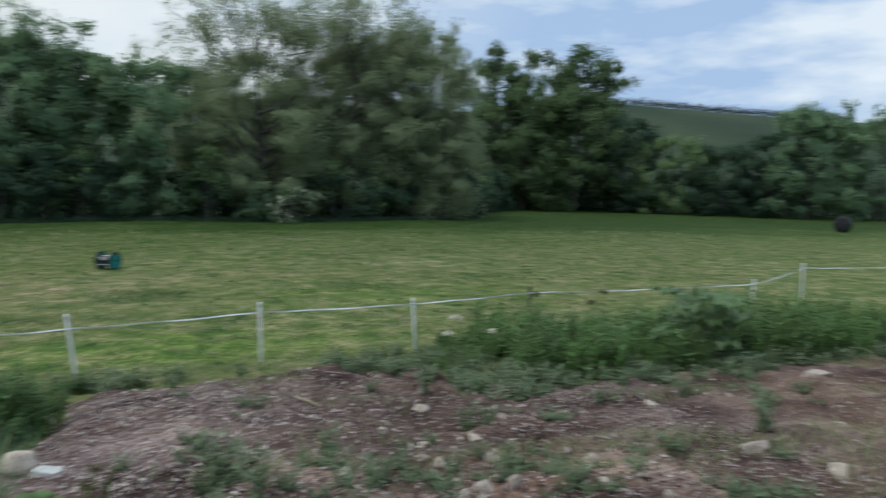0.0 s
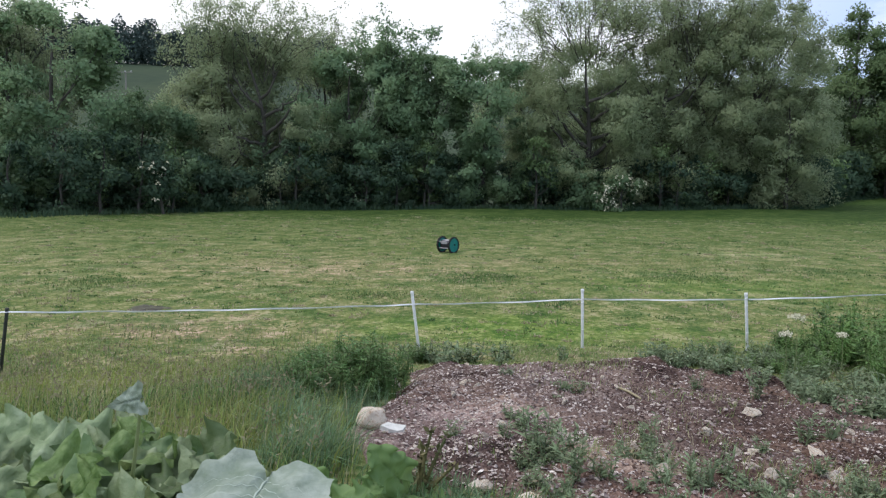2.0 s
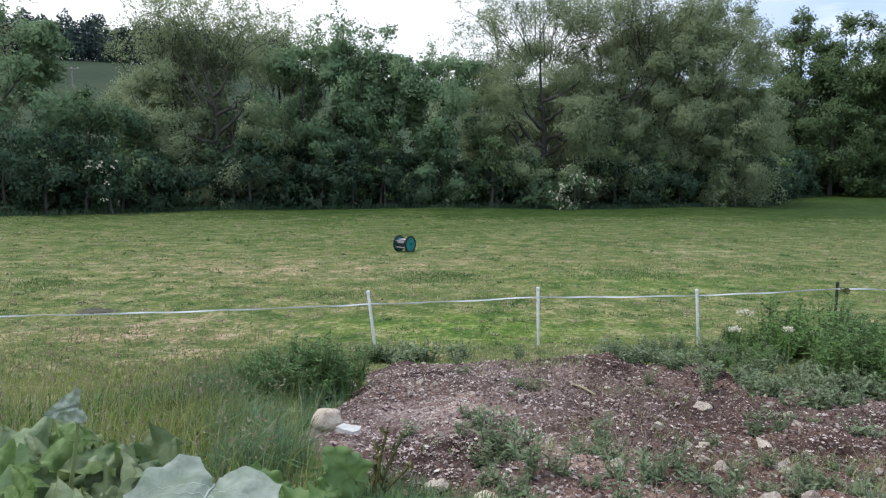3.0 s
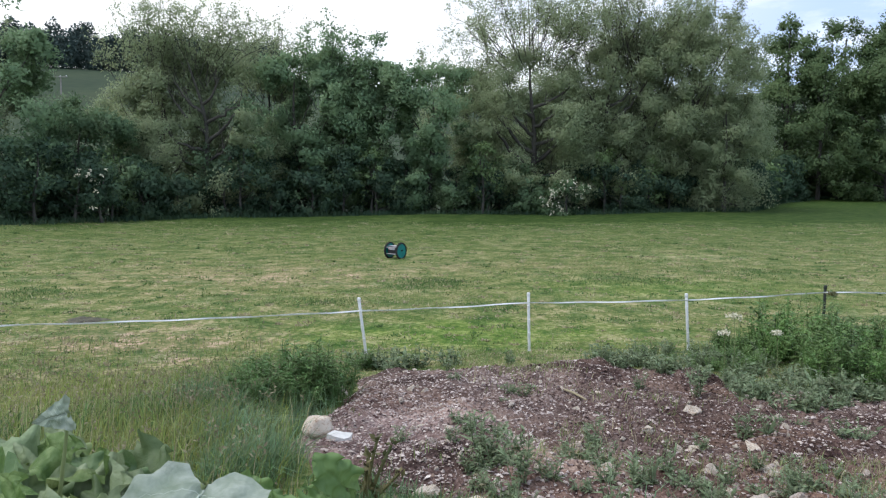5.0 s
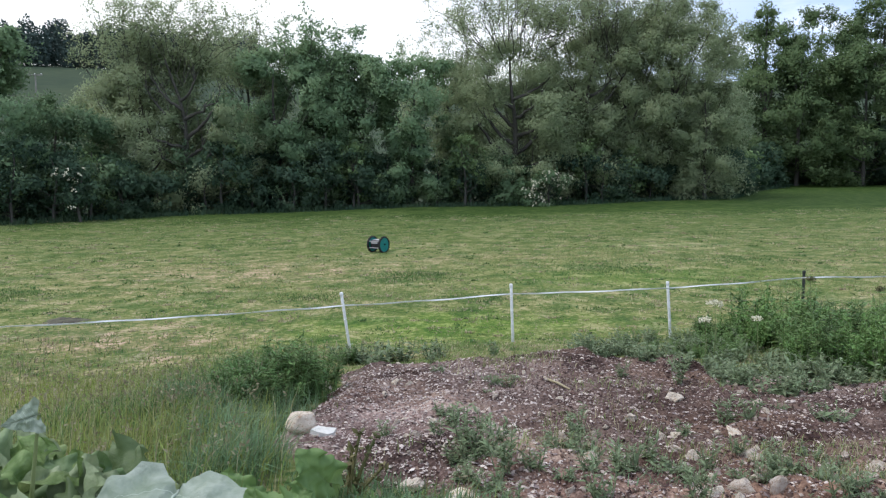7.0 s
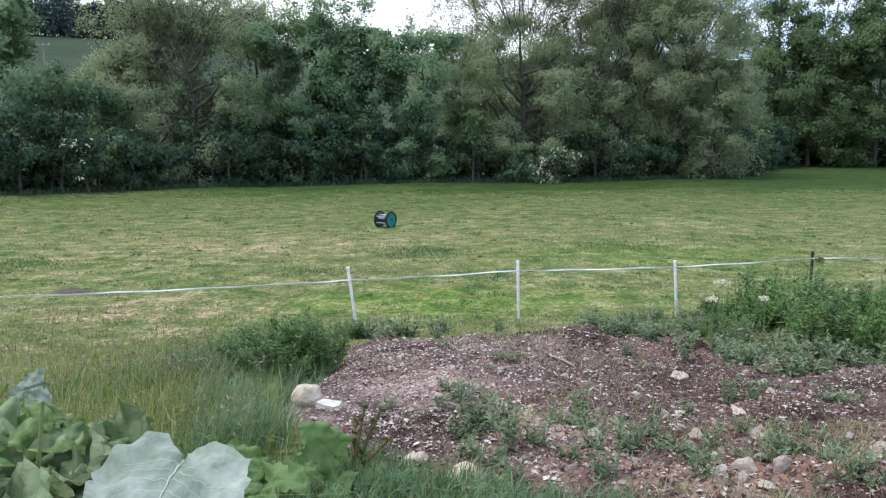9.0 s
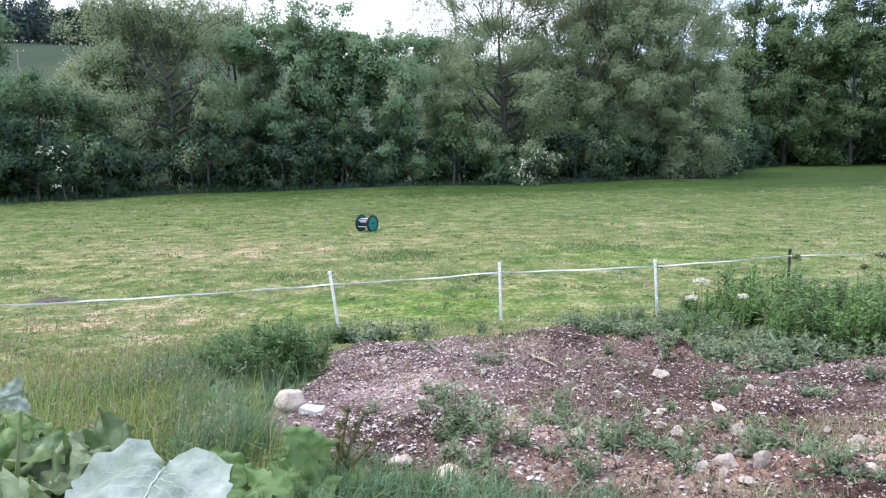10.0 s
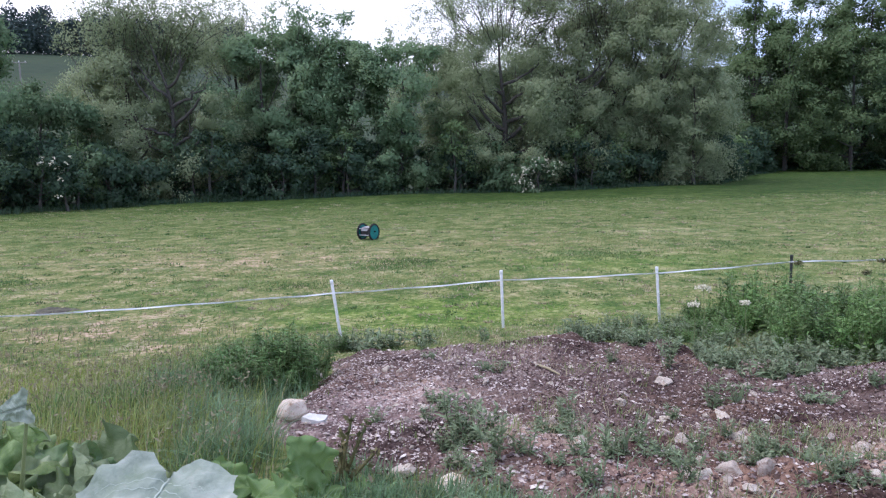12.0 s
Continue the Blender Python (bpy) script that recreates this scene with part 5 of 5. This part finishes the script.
# ---- grass ----
rng = np.random.default_rng(50)


def scatter(n, x0, x1, y0, y1, pw=1.0):
    return rng.uniform(x0, x1, n), y0 + (y1 - y0) * rng.random(n) ** pw


def lay(name, x, y, h, w, material, label, lean=0.4, simple=False):
    b = np.stack([x, y, gz(x, y) - 0.01], 1)
    v, f = blades(rng, b, h, w, lean)
    if simple:
        v = v.reshape(-1, 5, 3)[:, [0, 1, 4]].reshape(-1, 3)
        f = [np.arange(len(v)).reshape(-1, 3)]
    return tagged(new(name, mesh_np(name, v, f, material)), label, "grass", kind="stuff")


# tall grass on the bank beside the camera
n = 62000
x, y = scatter(n, -9.5, 0.6, 1.9, 11.5)
edge = np.where(y > 4.5, -0.2 * y - 0.05, np.where(y > 4.2, -0.5, 0.45))
thin = 1 - 0.85 * smooth01(y, 5.5, 11.0)
ok = (x < edge + 0.08 * rng.normal(size=n)) & (np.abs(x) < y * 0.95 + 0.6) & (rng.random(n) < thin * (0.75 + 0.35 * wave(x, y, 1.2, 30)))
x, y = x[ok], y[ok]
dens = 0.5 + 0.5 * wave(x, y, 1.6, 31)
fade = 1 - 0.6 * smooth01(y, 5.0, 10.0)
low = np.where((y < 4.5) & (x > -1.0), 0.5, 1.0)
h = (0.15 + 0.2 * rng.random(len(x)) + 0.1 * dens) * fade * low
kind = rng.random(len(x)) + 0.5 * wave(x, y, 1.3, 32)
for sel, mm, wd, nm, lab in ((kind < 0.45, M_TALL, 0.0032, "tall_grass", "tall pale green meadow grass on the bank"),
                             ((kind >= 0.45) & (kind < 0.85), M_GRASS, 0.0036, "meadow_grass", "tall green meadow grass on the bank"),
                             (kind >= 0.85, M_RANK, 0.0042, "coarse_grass", "coarse dark green grass on the bank")):
    lay(nm, x[sel], y[sel], h[sel], wd + 0.0015 * rng.random(sel.sum()), mm, lab, 0.6)
sel = rng.random(len(x)) < 0.1 + 0.16 * smooth01(y, 5.5, 8.5)
lay("dry_grass", x[sel], y[sel], h[sel] * 1.3, np.full(sel.sum(), 0.0024), M_STRAW, "dry straw-coloured grass stems", 0.35)
# flowering heads on the stems
k = np.where(rng.random(len(x)) < 0.03 + 0.1 * smooth01(y, 5.0, 7.5))[0]
head = np.repeat(np.stack([x[k], y[k], gz(x[k], y[k]) + h[k] * 1.15], 1), 5, 0) + rng.normal(0, 0.012, (len(k) * 5, 3)) * np.array([1, 1, 2.5])
v, f = leaf_quads(rng, head, 0.034, 0.4, -0.6)
tagged(new("seed_heads", mesh_np("seed_heads", v, [f], M_SEED)), "purplish brown grass seed heads", "grass", kind="stuff")
# rank tufts beside the earth
for cx, cy, k, hh in ((-1.25, 5.0, 500, 0.36), (-1.3, 4.6, 500, 0.36), (-1.6, 5.6, 500, 0.4), (-1.25, 6.15, 260, 0.22), (-0.75, 3.6, 400, 0.22), (-0.2, 3.85, 700, 0.2), (0.2, 3.8, 600, 0.2), (0.5, 3.55, 500, 0.16), (0.95, 3.6, 260, 0.17), (1.35, 3.55, 260, 0.16), (1.5, 4.15, 140, 0.18), (1.9, 3.5, 220, 0.14), (-0.55, 4.35, 400, 0.18), (-0.3, 4.1, 400, 0.16),
                      (-1.75, 6.4, 400, 0.42), (-1.35, 6.4, 300, 0.32), (-1.5, 6.9, 400, 0.6), (-1.9, 7.1, 400, 0.55), (-1.2, 7.1, 250, 0.5), (-2.3, 6.9, 300, 0.45)):
    x, y = cx + rng.normal(0, 0.15, k), cy + rng.normal(0, 0.13, k)
    lay("grass_tuft", x, y, hh * rng.uniform(0.5, 1.1, k), np.full(k, 0.004), M_BLUEGRASS if hh < 0.5 else M_RANK, "rank tuft of long green grass", 0.7)
# short grazed grass of the field, thinning with distance
n = 210000
y = 7.5 + 36 * rng.random(n) ** 2.0
x = (rng.random(n) * 2 - 1) * (y * 0.75 + 2)
x = np.where(rng.random(n) < 0.15, np.abs(x) * 1.5, x)
ok = (dirt_mask(x, y) < 0.3)
x, y = x[ok], y[ok]
tuft = smooth01(wave(x, y, 1.1, 33) + 0.5 * wave(x, y, 4, 34), -0.2, 1.4)
h = (0.025 + 0.025 * rng.random(len(x)) + 0.06 * tuft) * (0.8 + 0.01 * y)
straw = rng.random(len(x)) < 0.12 + 0.34 * smooth01(wave(x, y, 0.9, 35), 0.1, 1.2)
w = 0.004 + 0.00022 * y
lay("short_grass", x[~straw], y[~straw], h[~straw], w[~straw], M_GRASS, "short grazed green pasture grass", 1.1, True)
lay("dead_grass", x[straw], y[straw], h[straw] * 0.7, w[straw], M_STRAW, "dead straw blades lying in the pasture", 1.4, True)
# dark green rank patches in the field
for cx, cy, rx_, ry_, k in ((-0.26, 17.9, 0.75, 0.35, 1500), (4.6, 18.4, 1.1, 0.5, 1500), (-9.0, 16.1, 0.8, 0.35, 900), (1.2, 14.6, 0.6, 0.25, 500), (-2.4, 15.0, 0.6, 0.2, 500),
                            (8.5, 20, 1.2, 0.5, 900), (5.5, 27, 1.4, 0.6, 800), (-6.5, 27, 1.2, 0.4, 500), (11, 29, 1.5, 0.5, 600)):
    x, y = cx + rng.normal(0, rx_ * 0.75, k), cy + rng.normal(0, ry_ * 1.3, k)
    lay("grass_patch", x, y, 0.03 + 0.05 * rng.random(k), np.full(k, 0.007), M_RANK, "dark green rank patch in the pasture", 0.5)
# small tussocks over the whole field
for nm, count, mm, lab in (("tussocks", 1900, M_RANK, "small dark green tussocks in the pasture"), ("green_tufts", 2200, M_GRASS, "small light green tufts in the pasture"),
                           ("straw_tufts", 3600, M_STRAW, "small bleached tufts in the pasture")):
    cy = 8.5 + 34 * rng.random(count) ** 1.6
    cx = (rng.random(count) * 2 - 1) * (cy * 0.72 + 2) + 0.12 * cy
    ok = dirt_mask(cx, cy) < 0.1
    cx, cy = cx[ok], cy[ok]
    m = 22
    r = np.repeat(0.04 + 0.28 * rng.random(len(cx)) ** 2.5, m)
    x, y = np.repeat(cx, m) + rng.normal(size=len(cx) * m) * r, np.repeat(cy, m) + rng.normal(size=len(cx) * m) * r * 0.7
    h = np.repeat(0.015 + 0.06 * rng.random(len(cx)) ** 2, m) * rng.uniform(0.6, 1.2, len(x))
    lay(nm, x, y, h, 0.009 + 0.0007 * y, mm, lab, 1.0, True)
# bare trodden patch in the pasture
t = np.linspace(0, 2 * np.pi, 30, endpoint=False)
rr = 1 + 0.2 * np.sin(t * 3 + 1) + 0.12 * np.sin(t * 7)
bx = np.concatenate([[0], np.cos(t) * rr * 0.25, np.cos(t) * rr * 0.42]) - 6.4
by = np.concatenate([[0], np.sin(t) * rr * 0.25, np.sin(t) * rr * 0.4]) + 13.1
bz = gz(bx, by) + np.concatenate([[0.03], np.full(30, 0.022) + 0.01 * np.sin(t * 9), np.full(30, -0.02)])
i = np.arange(30)
j = (i + 1) % 30
tagged(new("bare_patch", mesh_np("bare_patch", np.stack([bx, by, bz], 1), [np.stack([np.zeros(30, int), 1 + i, 1 + j], 1), np.stack([1 + i, 31 + i, 31 + j, 1 + j], 1)], M_MUD, True)),
       "small patch of dark trodden earth in the pasture", "earth")
# rough grass under the hedge, its shade put in by the dark leaf colour
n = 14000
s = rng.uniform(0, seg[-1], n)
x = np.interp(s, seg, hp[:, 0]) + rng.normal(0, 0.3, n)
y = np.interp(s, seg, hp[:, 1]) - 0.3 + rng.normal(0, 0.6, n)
lay("hedge_grass", x, y, rng.uniform(0.15, 0.5, n), np.full(n, 0.022), M_DARK, "rough grass along the foot of the hedge, darkened for shade", 0.4)
# sparse seedling grass and straw over the earth
n = 60000
x, y = rng.uniform(-0.8, 9.0, n), rng.uniform(3.0, 9.6, n)
ok = (dirt_mask(x, y) > 0.35) & (rng.random(n) < smooth01(wave(x, y, 2.2, 61) + 0.5 * wave(x, y, 7, 62) + 0.8 * (y < 5.0), 0.2, 1.6))
x, y = x[ok], y[ok]
pick = rng.random(len(x))
for sel, mm, nm, lab in ((pick < 0.6, M_GRASS, "seedling_grass", "sparse young grass sprouting on the earth"), (pick >= 0.6, M_STRAW, "straw_litter", "dry straw litter on the earth")):
    v, f = blades(rng, np.stack([x[sel], y[sel], dirt_z(x[sel], y[sel]) - 0.005], 1), 0.04 + 0.1 * rng.random(sel.sum()) ** 2, np.full(sel.sum(), 0.0032), 0.9)
    tagged(new(nm, mesh_np(nm, v, f, mm)), lab, "grass", kind="stuff")
